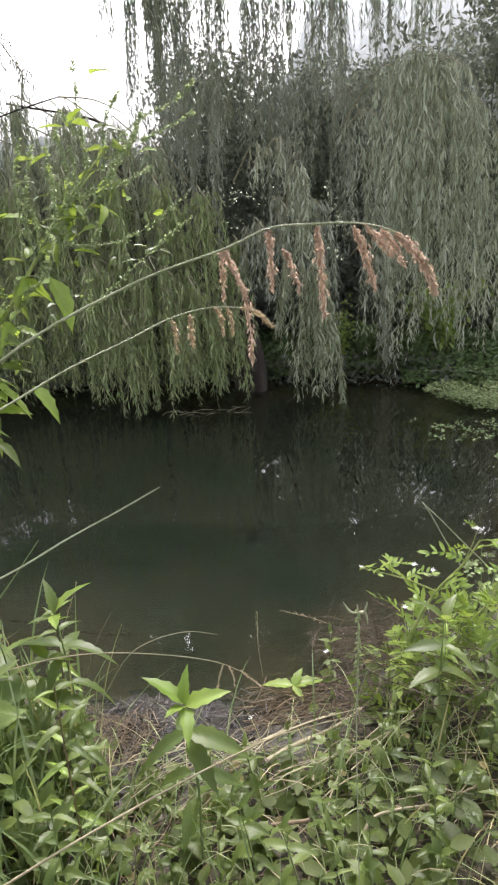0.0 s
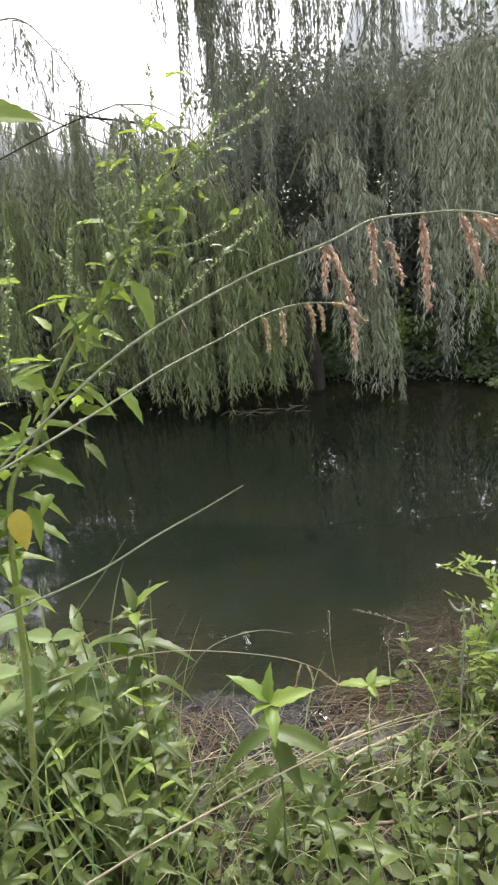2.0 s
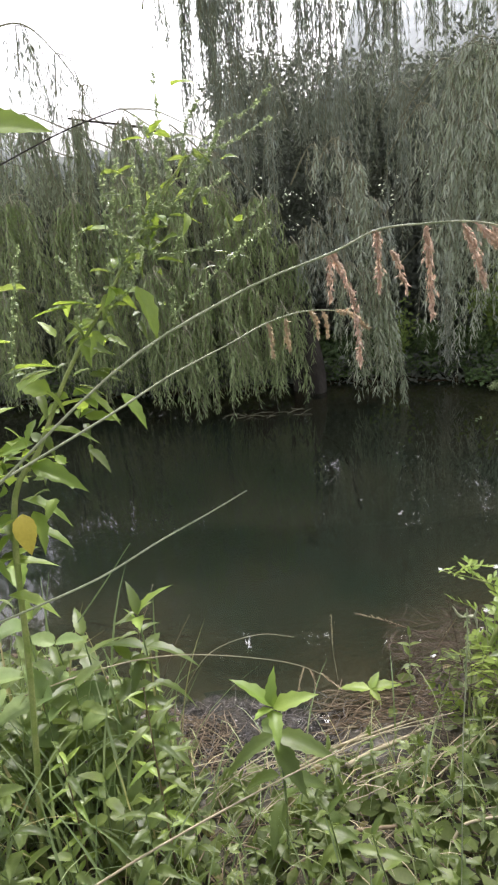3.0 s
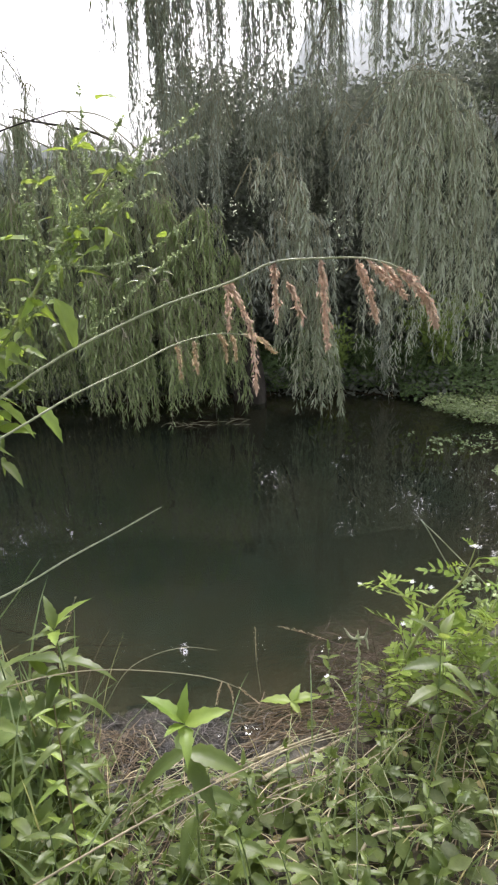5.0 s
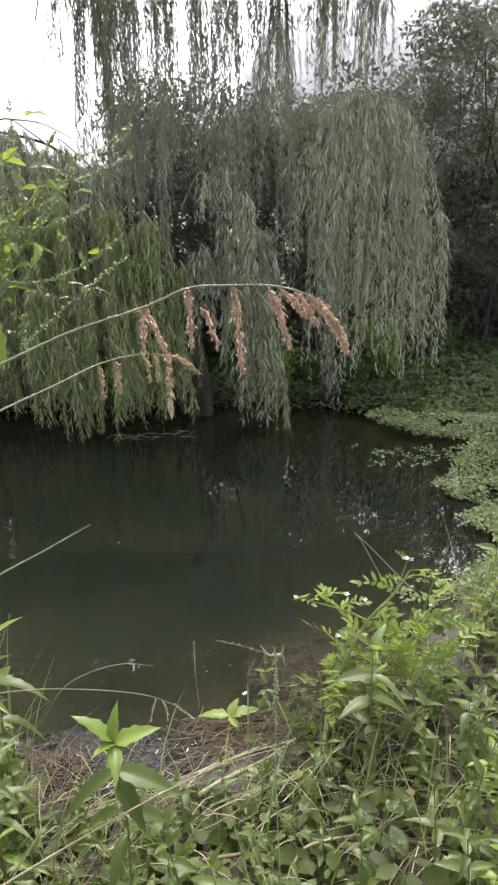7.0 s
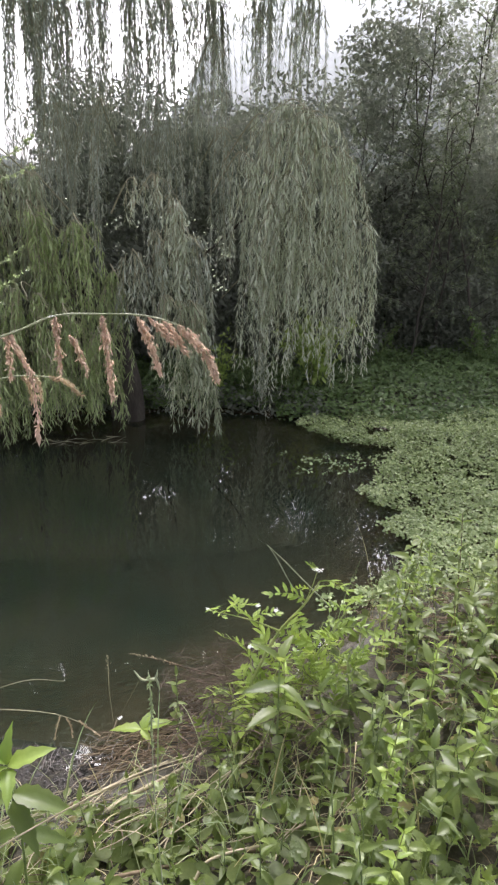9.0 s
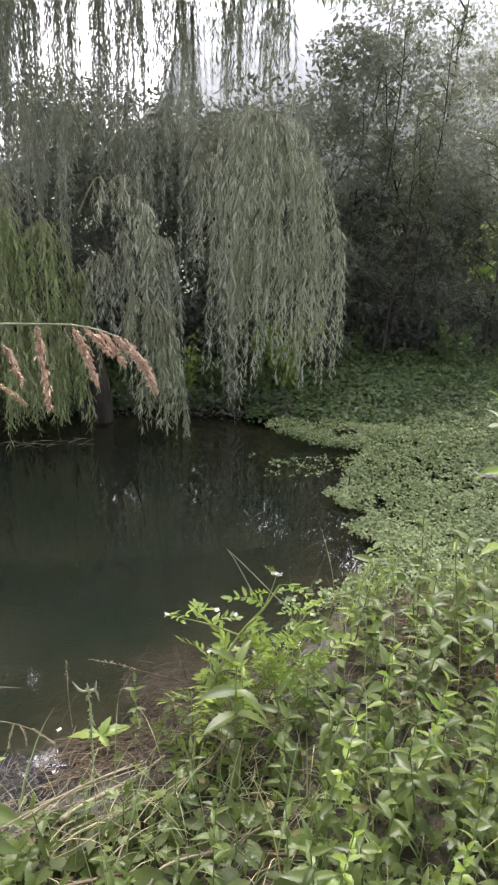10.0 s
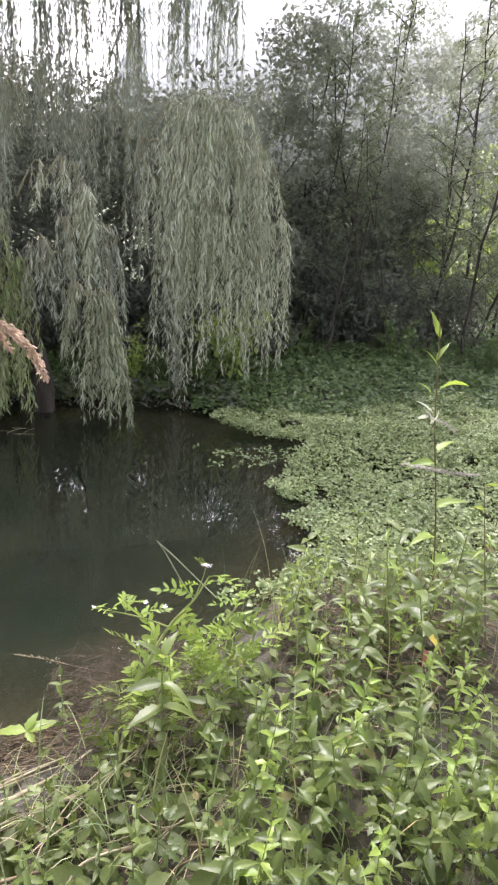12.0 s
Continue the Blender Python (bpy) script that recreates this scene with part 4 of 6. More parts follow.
def mud_clods():
    """Lumpy wet mud at the edge of the shallow bay."""
    def height(x, y):
        inside = 1 - np.clip(((x + 0.17) / 0.40) ** 2 + ((y - 1.47 + 0.2 * (x + 0.2)) / 0.20) ** 2, 0, 1.6)
        lumps = 0.012 * waves(x, y, 26, 41) + 0.016 * waves(x, y, 60, 42) + 0.013 * waves(x, y, 130, 43)
        return 0.042 * inside + lumps * np.clip(inside * 3 + 0.6, 0, 1) - 0.004
    return grid_sheet(np.linspace(-0.62, 0.22, 150), np.linspace(1.2, 1.74, 100), height)


stuff("mud_clods", mud_clods(), WET_MUD, "lumpy dark wet mud glinting at the water's edge", "mud")
stuff("rootlets", lying_bits(78, 520, (-0.5, 0.16, 1.22, 1.62), 0.07, 0.0011, 0.05), ROOT, "mat of fine grey-brown rootlets on the wet mud", "litter")
stuff("straw_litter", lying_bits(71, 190, (0.06, 0.40, 1.45, 1.64), 0.11, 0.0018, 0.05, 0.12), LITTER, "heap of pinkish-brown dry straw washed up at the water's edge", "litter")
stuff("fallen_grass", lying_bits(77, 75, (-0.2, 0.75, 1.08, 1.42), 0.24, 0.0016, 0.10, 0.5), STRAW, "long pale fallen grass stems over the weeds", "litter")
stuff("stem_litter", lying_bits(72, 300, (-0.55, 1.3, 0.8, 1.36), 0.16, 0.0016, 0.05), LITTER, "brown dry stems scattered over the muddy bank", "litter")
stuff("root_tangle", lying_bits(73, 260, (-0.46, -0.22, 1.32, 1.52), 0.09, 0.0014, 0.07), LITTER, "tangle of pinkish-brown dead roots on wet mud", "litter")
stuff("twig_tangle", lying_bits(74, 640, (0.28, 0.74, 1.3, 1.86), 0.10, 0.0013, 0.2), TWIGLET, "dark tangle of thin dead twigs at the bank edge", "litter")
stuff("dry_patch_litter", lying_bits(75, 650, (1.05, 1.9, 1.4, 2.15), 0.11, 0.0017, 0.10), LITTER, "dry pale stems and litter under the weeds", "litter")
stuff("floating_twigs", lying_bits(76, 22, (-0.5, 0.1, 4.42, 4.5), 0.12, 0.002, 0.03, 0.1), STRAW, "pale dead twigs lying on the water under the willow", "litter")


def ground_leaves():
    r = np.random.default_rng(81)
    n = 30000
    x, y = r.uniform(-2.8, 3.4, n), r.uniform(-0.9, 2.5, n)
    d = pond_distance(x, y)
    bare = (x > -0.5) & (x < 0.42) & (y > 1.32)
    dens = np.where((x > 0.95) & (y > 1.5), 0.4, 0.8)
    dens = np.where((x > 0.45) & (y < 1.5) & (y > 0.6), 0.45, dens)
    dens = np.where(x > 0.3, dens, np.where(x < -0.35, 0.75, 0.85))
    edge = np.clip(1.6 - np.hypot((x - 0.4) / 1.9, (y - 1.2) / 1.3), 0, 1)
    ok = (d > 0.01) & (r.uniform(0, 1, n) < edge) & ~(bare & (r.uniform(0, 1, n) < 0.93)) & (r.uniform(0, 1, n) < dens)
    x, y = x[ok], y[ok]
    n = len(x)
    lift = np.where(x > 0.35, 0.14, 0.09) * r.uniform(0.1, 1.0, n) * (0.8 + 0.5 * waves(x, y, 7, 21))
    at = np.stack([x, y, ground_height(x, y) + np.maximum(lift, 0.012)], -1)
    a = r.uniform(0, 6.28, n)
    along = np.stack([np.cos(a), np.sin(a), r.uniform(-0.35, 0.3, n)], -1)
    nrm = r.normal(0, 0.3, (n, 3)) + np.array([0, -0.15, 1])
    return Geo().add(*spread_copies(OVAL_V, OVAL_F, at, along, nrm, 0.05 * r.uniform(0.35, 1.5, n), 0.55))


stuff("ground_leaves", ground_leaves(), MINT_JOINED, "low creeping weeds with small green leaves over the near bank", "undergrowth")


def blades(seed, count, area, length, width, lean=0.6):
    """Bent grass blades rooted in the bank."""
    r = np.random.default_rng(seed)
    g = Geo()
    s = np.linspace(0, 1, 7)
    for _ in range(count):
        x, y = r.uniform(area[0], area[1]), r.uniform(area[2], area[3])
        if pond_distance(x, y) < 0.02:
            continue
        a = r.uniform(0, 6.28)
        ln = length * r.uniform(0.45, 1.25)
        k = lean * r.uniform(0.3, 1.4)
        th = k * s ** 1.2 * 1.3
        px = np.concatenate([[0], np.cumsum(np.sin(th[1:]) * ln / 6)])
        pz = np.concatenate([[0], np.cumsum(np.cos(th[1:]) * ln / 6)])
        w = width * r.uniform(0.6, 1.3) * np.array([0.7, 1, 1, 0.9, 0.7, 0.4, 0.05])
        c = np.stack([x + px * math.cos(a), y + px * math.sin(a), float(ground_height(x, y)) - 0.01 + pz], -1)
        side = np.array([-math.sin(a), math.cos(a), 0.0])
        up = np.stack([-np.cos(th) * math.cos(a), -np.cos(th) * math.sin(a), np.sin(th)], -1)
        v = np.stack([c - side * w[:, None] / 2 + up * w[:, None] * 0.2, c, c + side * w[:, None] / 2 + up * w[:, None] * 0.2], 1).reshape(-1, 3)
        f = [(3 * i + j, 3 * i + j + 1, 3 * i + j + 4, 3 * i + j + 3) for i in range(6) for j in range(2)]
        g.add(v, f)
    return g


stuff("tall_grass", blades(91, 420, (-1.2, -0.32, 0.75, 1.5), 0.42, 0.007, 0.7), GRASS, "clump of long green grass blades on the bank", "grass")
stuff("curled_grass", blades(94, 200, (-0.35, 0.95, 0.72, 1.42), 0.28, 0.0026, 1.9), GRASS_DRY, "thin curling half-dry grass blades through the weeds", "grass")
stuff("upright_stems", blades(93, 150, (0.8, 1.9, 1.5, 2.2), 0.42, 0.0032, 0.4), GRASS, "thin upright green and straw stems among the weeds", "grass")
stuff("bank_grass", blades(92, 800, (-1.2, 2.2, 0.3, 1.36), 0.28, 0.004, 1.0), GRASS, "sparse bent grass blades among the weeds", "grass")


# ---- near weeds ----
LEAVES = [leaf_blade(1.0, 0.32, 0.35, 0.32, 0.10, 13).mesh("mint_leaf", [MINT]), leaf_blade(1.0, 0.26, 0.4, 0.55, 0.10, 13).mesh("mint_leaf", [MINT]), leaf_blade(1.0, 0.37, 0.28, 0.2, 0.10, 13).mesh("mint_leaf", [MINT])]
LIME_LEAVES = [leaf_blade(1.0, 0.40, 0.3, 0.2).mesh("lime_leaf", [LIME]), leaf_blade(1.0, 0.34, 0.4, 0.4).mesh("lime_leaf", [LIME])]
SLIM_LEAF = leaf_blade(1.0, 0.2, 0.4, 0.3, 0.05).mesh("slim_leaf", [LIME])
PALE_LEAF = leaf_blade(1.0, 0.3, 0.4, 0.3, 0.05).mesh("pale_leaf", [WILLOW_PALE_LIT])


def leaf_on(root, mesh, at, heading, rise, size, spin=0.0):
    ob = new("leaf", mesh)
    ob.parent = root
    ob.matrix_basis = pose(*at, 0, 0, heading - 90) @ pose(0, 0, 0, rise, spin, 0) @ Matrix.Diagonal((size, size, size, 1))
    return ob


def opposite_leaf_weed(seed, height, nodes, leaf, name="mint", meshes=None, stem=None, top_size=0.7, bottom_size=0.9, bend=0.05, whorl=2, stem_r=0.0032):
    """An upright weed with crossed pairs of toothed leaves up its stem and a tuft at the top."""
    r = np.random.default_rng(seed)
    meshes = meshes or LEAVES
    root = new(name)
    b = r.normal(0, bend, 2) * height
    path = smooth_path([(0, 0, -0.02), (0.4 * b[0], 0.4 * b[1], 0.5 * height), (b[0], b[1], height)], 10)
    part("stem", Geo().add(*tube(path, np.linspace(stem_r, stem_r * 0.4, 10), 5)), stem or STEM, root)
    turn = r.uniform(0, 180)
    for k in range(nodes):
        u = 0.22 + 0.76 * k / max(1, nodes - 1)
        p = [float(np.interp(u, np.linspace(0, 1, 10), path[:, c])) for c in range(3)]
        size = leaf * np.interp(u, [0.2, 0.55, 0.85, 1], [bottom_size, 1.0, top_size + 0.1, top_size]) * r.uniform(0.85, 1.12)
        rise = np.interp(u, [0.2, 0.8, 1], [-5, 18, 48]) + r.normal(0, 9)
        for j in range(whorl):
            leaf_on(root, meshes[r.integers(len(meshes))], p, turn + 90 * k + j * 360 / whorl + r.normal(0, 12), rise + r.normal(0, 8), size * r.uniform(0.9, 1.1), r.normal(0, 12))
    return root


def plant(ob, x, y, turn=0.0, size=1.0, words="", kind="weed", group="", z=None):
    ob.location = (x, y, float(ground_height(x, y)) if z is None else z)
    ob.rotation_euler = (0, 0, radians(turn))
    ob.scale = (size, size, size)
    return tagged(ob, words, kind, group)


protos = [opposite_leaf_weed(201 + k, h, n, lf) for k, (h, n, lf) in enumerate([(0.34, 7, 0.075), (0.26, 5, 0.07), (0.42, 8, 0.078), (0.20, 6, 0.05)])]
protos.append(opposite_leaf_weed(206, 0.40, 8, 0.055, "lime_weed", LIME_LEAVES, STEM_LIME, whorl=2, bend=0.08))
protos.append(opposite_leaf_weed(207, 0.46, 10, 0.075, "slim_weed", [SLIM_LEAF, LEAVES[1]], STEM_RED, bend=0.08))
protos.append(opposite_leaf_weed(208, 0.16, 4, 0.085, "broad_weed", [leaf_blade(1.0, 0.62, 0.2, 0.3, 0.18, 11).mesh("broad_leaf", [MINT])], STEM, bend=0.02, whorl=3))
protos.append(opposite_leaf_weed(209, 0.22, 5, 0.085, "lobed_weed", [lobed_blade(0.9, 5).mesh("lobed_leaf", [MINT]), lobed_blade(0.75, 3).mesh("lobed_leaf", [MINT])], STEM, bend=0.04, whorl=2))
protos.append(opposite_leaf_weed(211, 0.46, 6, 0.15, "mint", [LEAVES[0], LEAVES[2]], STEM, top_size=0.7, bend=0.05, whorl=2, stem_r=0.004))
protos.append(opposite_leaf_weed(212, 0.32, 5, 0.11, "mint", [LEAVES[2], LEAVES[0], leaf_blade(1.0, 0.34, 0.3, 0.5, 0.14, 15).mesh("mint_leaf", [MINT])], STEM, top_size=0.7, bottom_size=0.8, bend=0.05, stem_r=0.0042))
rp = np.random.default_rng(210)
WORDS = {9: ("sturdy mint weed with broad pale drooping leaves", "broad mint weeds"), 7: ("low weed with deeply lobed green leaves", "lobed weeds"), 8: ("tall mint weed with large pale toothed leaves", "large mint weeds"), 4: ("lime-green leafy weed among the mint", "lime weeds"), 5: ("slim weed with narrow drooping leaves", "slim weeds"), 6: ("low weed with broad toothed leaves near the ground", "broad-leaved weeds")}
mint_words = "green mint-like weed with crossed pairs of toothed leaves"
used = set()


def sow(count, area, low, high, kinds, group, gap):
    placed = []
    tries = 0
    while len(placed) < count and tries < count * 60:
        tries += 1
        x, y = rp.uniform(area[0], area[1]), rp.uniform(area[2], area[3])
        if pond_distance(np.array(x), np.array(y)) < 0.06 or any((x - a) ** 2 + (y - b) ** 2 < gap ** 2 for a, b in placed):
            continue
        placed.append((x, y))
        k = kinds[rp.integers(len(kinds))]
        src = protos[k]
        size = rp.uniform(low, high)
        words, grp = (WORDS[k][0], WORDS[k][1]) if k in WORDS else (mint_words, group)
        z = float(ground_height(x, y))
        if k not in used:
            used.add(k)
            plant(src, x, y, rp.uniform(0, 360), size, words, "weed", grp)
        else:
            ob = copy_thing(src, pose(x, y, z, rp.normal(0, 5), rp.normal(0, 5), rp.uniform(0, 360)))
            ob.scale = (size, size, size)
            tagged(ob, words, "weed", grp)


sow(12, (0.7, 1.4, 0.76, 1.0), 0.8, 1.1, [0, 1, 7, 7], "mint weeds on the bank", 0.12)
sow(44, (0.62, 1.7, 0.84, 1.5), 0.55, 1.05, [0, 1, 4, 0, 9, 2, 9, 4, 7], "mint weeds on the bank", 0.09)
sow(24, (1.02, 1.9, 1.5, 2.15), 0.55, 0.9, [8, 2, 4, 4, 5, 5], "mint weeds on the bank", 0.11)
sow(30, (-0.95, -0.3, 0.85, 1.5), 0.7, 1.1, [0, 1, 2, 6, 5], "mint weeds on the bank", 0.11)
sow(60, (-0.4, 0.5, 0.72, 1.3), 0.5, 0.9, [1, 3, 3, 6, 1, 3, 7, 7], "mint weeds on the bank", 0.09)
sow(6, (-0.78, -0.45, 1.12, 1.4), 0.75, 1.0, [8], "mint weeds on the bank", 0.1)
sow(8, (0.45, 1.3, 0.78, 1.2), 0.7, 1.0, [7, 7, 1], "mint weeds on the bank", 0.12)
sow(22, (0.68, 1.5, 0.84, 1.35), 0.7, 1.05, [9, 9, 4, 7], "mint weeds on the bank", 0.13)
sow(13, (-0.3, 0.5, 0.7, 1.05), 0.5, 0.72, [9, 7, 6], "mint weeds on the bank", 0.12)
sow(12, (-0.85, -0.45, 0.8, 1.3), 0.7, 1.0, [9], "mint weeds on the bank", 0.13)
sow(14, (1.1, 1.8, 1.5, 2.1), 0.6, 0.9, [9, 4, 8], "mint weeds on the bank", 0.14)



def tufted_nettle(name, height, tuft, stem_r=0.004):
    """A tall weed whose leaves are set one by one: height share, heading, rise, length, fresh or old."""
    root = new(name)
    path = smooth_path([(0, 0, -0.02), (0.01, 0.0, 0.5 * height), (0.0, 0.0, height)], 10)
    part("stem", Geo().add(*tube(path, np.linspace(stem_r, stem_r * 0.5, 10), 6)), STEM, root)
    for k, (u, heading, rise, size, fresh) in enumerate(tuft):
        leaf_on(root, LIME_LEAVES[k % 2] if fresh else LEAVES[k % 2], (0.005 * (u < 0.6), 0, u * height), heading, rise, size, 10 * (-1) ** k)
    return root


plant(tufted_nettle("nettle", 0.47, [(u, heading, rise, 1.1 * size, fresh) for u, heading, rise, size, fresh in [(1.0, 165, 38, 0.095, 1), (1.0, 75, 66, 0.07, 1), (0.99, 12, 22, 0.09, 1), (0.98, -80, 10, 0.08, 1), (0.99, 240, 30, 0.06, 1), (0.84, 205, -6, 0.12, 0), (0.84, -15, -4, 0.13, 0), (0.8, 110, 8, 0.11, 0), (0.8, -60, -14, 0.11, 0),
                                     (0.6, 170, -15, 0.11, 0), (0.6, 0, -10, 0.11, 0), (0.45, 60, -10, 0.10, 0), (0.45, 250, -10, 0.10, 0)]]), -0.05, 1.02, 0, 1.0, "tall nettle-like weed with fresh lime-green tip leaves")
plant(tufted_nettle("nettle", 0.46, [(1.0, 130, 60, 0.085, 0), (1.0, 25, 50, 0.10, 1), (0.99, -70, 20, 0.07, 1), (0.97, 210, 40, 0.06, 0), (0.8, 168, 12, 0.12, 0), (0.8, -8, 14, 0.13, 0), (0.76, 80, 10, 0.10, 0), (0.76, -100, -10, 0.10, 0), (0.58, 190, -8, 0.12, 0),
                                     (0.58, 10, -10, 0.12, 0), (0.4, 100, -5, 0.11, 0), (0.4, -80, -15, 0.11, 0)]), -0.40, 1.34, 0, 1.12, "tall nettle-like weed with broad pale green leaves")
BROAD = leaf_blade(1.0, 0.6, 0.25, 0.3, 0.06, 13, 0.45).mesh("broad_leaf", [LIME_SOFT])
for k, (tip, leaf) in enumerate((((-0.622, 1.2, 0.651), 0.115), ((-0.572, 1.28, 0.528), 0.10), ((-0.605, 1.15, 0.489), 0.11), ((-0.748, 1.15, 0.625), 0.115), ((-0.517, 1.15, 0.383), 0.09))):
    x, y, z = tip
    clump = opposite_leaf_weed(240 + k, z - float(ground_height(x, y)) + 0.02, 5, leaf, "broad_weed", [BROAD, LEAVES[2]], STEM, top_size=0.75, bend=0.03, stem_r=0.004)
    plant(clump, x, y, 40 * k, 1.0, "tall weed with broad soft green leaves beside the flowering dock", "weed", "broad weeds beside the dock")
mint_tall = opposite_leaf_weed(303, 0.42, 5, 0.12, "mint", LEAVES, top_size=0.8, bend=0.02, stem_r=0.004, whorl=3)
plant(mint_tall, 0.57, 1.33, 10, 1.0, "leafy mint weed with large drooping toothed leaves")
sprig = opposite_leaf_weed(304, 0.27, 7, 0.04, "sprig", [LEAVES[2]], top_size=0.8, bend=0.02, stem_r=0.002)
plant(sprig, 0.31, 1.52, 30, 1.0, "slim sprig with small rounded pale leaves at the water's edge", z=0.07)


def pinnate_leaf(length, pairs, leaflet, seed):
    """A feathery leaf of many small leaflets along a midrib."""
    r = np.random.default_rng(seed)
    g = Geo()
    s = np.linspace(0, 1, 8)
    rib = np.stack([0 * s, length * s, 0.12 * length * np.sin(math.pi * s) - 0.25 * length * s ** 2], -1)
    g.add(*tube(rib, np.linspace(0.0016, 0.0006, 8), 4))
    q = np.linspace(0.15, 0.97, pairs)
    for side in (-1, 1):
        at = np.stack([np.interp(q, s, rib[:, c]) for c in range(3)], -1)
        along = np.stack([side * r.uniform(0.6, 1.2, pairs), 0.75 + r.normal(0, 0.25, pairs), r.normal(0.05, 0.35, pairs)], -1)
        g.add(*spread_copies(OVAL_V, OVAL_F, at, along, np.tile([0, 0.1, 1.0], (pairs, 1)) + r.normal(0, 0.15, (pairs, 3)), leaflet * np.interp(q, [0, 0.4, 1], [0.8, 1, 0.55]) * r.uniform(0.7, 1.25, pairs), 0.34))
    g.add(*spread_copies(OVAL_V, OVAL_F, rib[-1:], np.array([[0, 1.0, -0.3]]), np.array([[0, 0, 1.0]]), leaflet * 0.8, 0.5))
    return g


FEATHER = [pinnate_leaf(0.13, 6, 0.05, 1).mesh("feather_leaf", [LIME]), pinnate_leaf(0.10, 6, 0.038, 2).mesh("feather_leaf", [LIME]), pinnate_leaf(0.09, 5, 0.042, 3).mesh("feather_leaf", [LIME])]


def flower_head(at, size, seed):
    """A small flat cluster of white florets."""
    r = np.random.default_rng(seed)
    g = Geo()
    n = 26
    p = np.asarray(at) + r.normal(0, 0.4, (n, 3)) * size * np.array([1, 1, 0.35])
    for k in range(4):
        a = r.uniform(0, 6.28, n)
        g.add(*spread_copies(OVAL_V, OVAL_F, p, np.stack([np.cos(a), np.sin(a), 0.3 + 0 * a], -1), np.tile([0, 0, 1.0], (n, 1)), size * 0.28, 0.9))
    return g


lime_weed = tagged(new("feathery_weed"), "tall lime-green feathery-leaved weed with small white flowers", "weed")
lime_weed.location = (0.60, 1.5, float(ground_height(0.6, 1.5)))
rl = np.random.default_rng(320)


def weed_stem(points, r0, leaves, mat=None, first_at=0.3, meshes=None, low=0.8, high=1.2, root=None):
    root = root or lime_weed
    path = smooth_path(points, 14)
    st = under(part("stem", Geo().add(*tube(path, np.linspace(r0, r0 * 0.35, 14), 6)), mat or STEM_LIME), root)
    for u in np.linspace(first_at, 1.0, leaves):
        p = np.array([np.interp(u, np.linspace(0, 1, 14), path[:, c]) for c in range(3)]) - np.array(root.location)
        leaf_on(root, (meshes or FEATHER)[rl.integers(len(meshes or FEATHER))], p.tolist(), rl.uniform(0, 360), rl.uniform(0, 50), rl.uniform(low, high), rl.normal(0, 20))
    return path


weed_stem([(0.439, 1.308, 0.1), (0.494, 1.5, 0.175), (0.557, 1.55, 0.314), (0.622, 1.57, 0.423), (0.693, 1.58, 0.498), (0.739, 1.59, 0.568)], 0.007, 9)
weed_stem([(0.69, 1.58, 0.49), (0.715, 1.585, 0.555), (0.729, 1.59, 0.604)], 0.0022, 2, first_at=0.4, low=0.3, high=0.4)
weed_stem([(0.618, 1.57, 0.418), (0.55, 1.58, 0.449), (0.485, 1.58, 0.476), (0.403, 1.58, 0.503)], 0.003, 4, first_at=0.45, low=0.6, high=0.85)
weed_stem([(0.454, 1.307, 0.1), (0.594, 1.5, 0.149), (0.726, 1.58, 0.281), (0.792, 1.6, 0.364)], 0.005, 8)
weed_stem([(0.484, 1.306, 0.1), (0.663, 1.5, 0.102), (0.803, 1.62, 0.356), (0.852, 1.65, 0.414)], 0.005, 8)
weed_stem([(0.435, 1.29, 0.1), (0.46, 1.45, 0.119), (0.469, 1.47, 0.244), (0.454, 1.47, 0.324)], 0.004, 5)
for top_at, at_foot in (((0.54, 1.6, 0.325), (0.458, 1.326, 0.1)), ((0.628, 1.6, 0.278), (0.478, 1.344, 0.1)), ((0.722, 1.62, 0.278), (0.508, 1.343, 0.1)), ((0.843, 1.65, 0.225), (0.611, 1.376, 0.1)), ((0.78, 1.66, 0.37), (0.59, 1.358, 0.1)), ((0.944, 1.68, 0.239), (0.673, 1.373, 0.1)), ((0.852, 1.68, 0.251), (0.719, 1.37, 0.1))):
    centre = tuple(0.5 * (p + q) + s for p, q, s in zip(top_at, at_foot, (0.02, 0.03, 0.02)))
    weed_stem([at_foot, centre, top_at], 0.003, 7, first_at=0.35, low=0.6, high=1.0)
under(part("flower", flower_head((0.729, 1.59, 0.608), 0.012, 3), FLOWER), lime_weed)
under(part("flower", flower_head((0.403, 1.58, 0.507), 0.008, 4), FLOWER), lime_weed)
for spot_at in ((0.55, 1.56, 0.519), (0.607, 1.57, 0.491), (0.529, 1.56, 0.377), (0.686, 1.58, 0.253), (0.685, 1.58, 0.137)):
    under(part("flower", flower_head(spot_at, 0.009, 5), FLOWER), lime_weed)


# broad lime leaves lying at the water's edge
flat_leaf = tagged(new("broad_weed"), "low weed with broad lime leaves lying at the water's edge", "weed")
flat_leaf.location = (0.199, 1.579, 0.06)
part("stem", Geo().add(*tube([(0, 0, -0.05), (0.0, 0.0, 0.0), (0.0, 0.01, 0.03)], (0.003, 0.0025, 0.002), 5)), STEM_LIME, flat_leaf)
for heading, rise, size in ((172, 8, 0.10), (15, 6, 0.11), (60, 25, 0.07), (-60, -5, 0.06)):
    leaf_on(flat_leaf, LIME_LEAVES[0], (0, 0, 0.03), heading, rise, size)


# thin bare stalks
def stalk(name, points, r0, r1, mat, words, kind="grass stalk", n=20):
    p = smooth_path(points, n)
    base = Vector(p[0].tolist())
    root = new(name)
    root.location = base
    under(part("stem", Geo().add(*tube(p, np.linspace(r0, r1, n), 6)), mat), root)
    return tagged(root, words, kind)


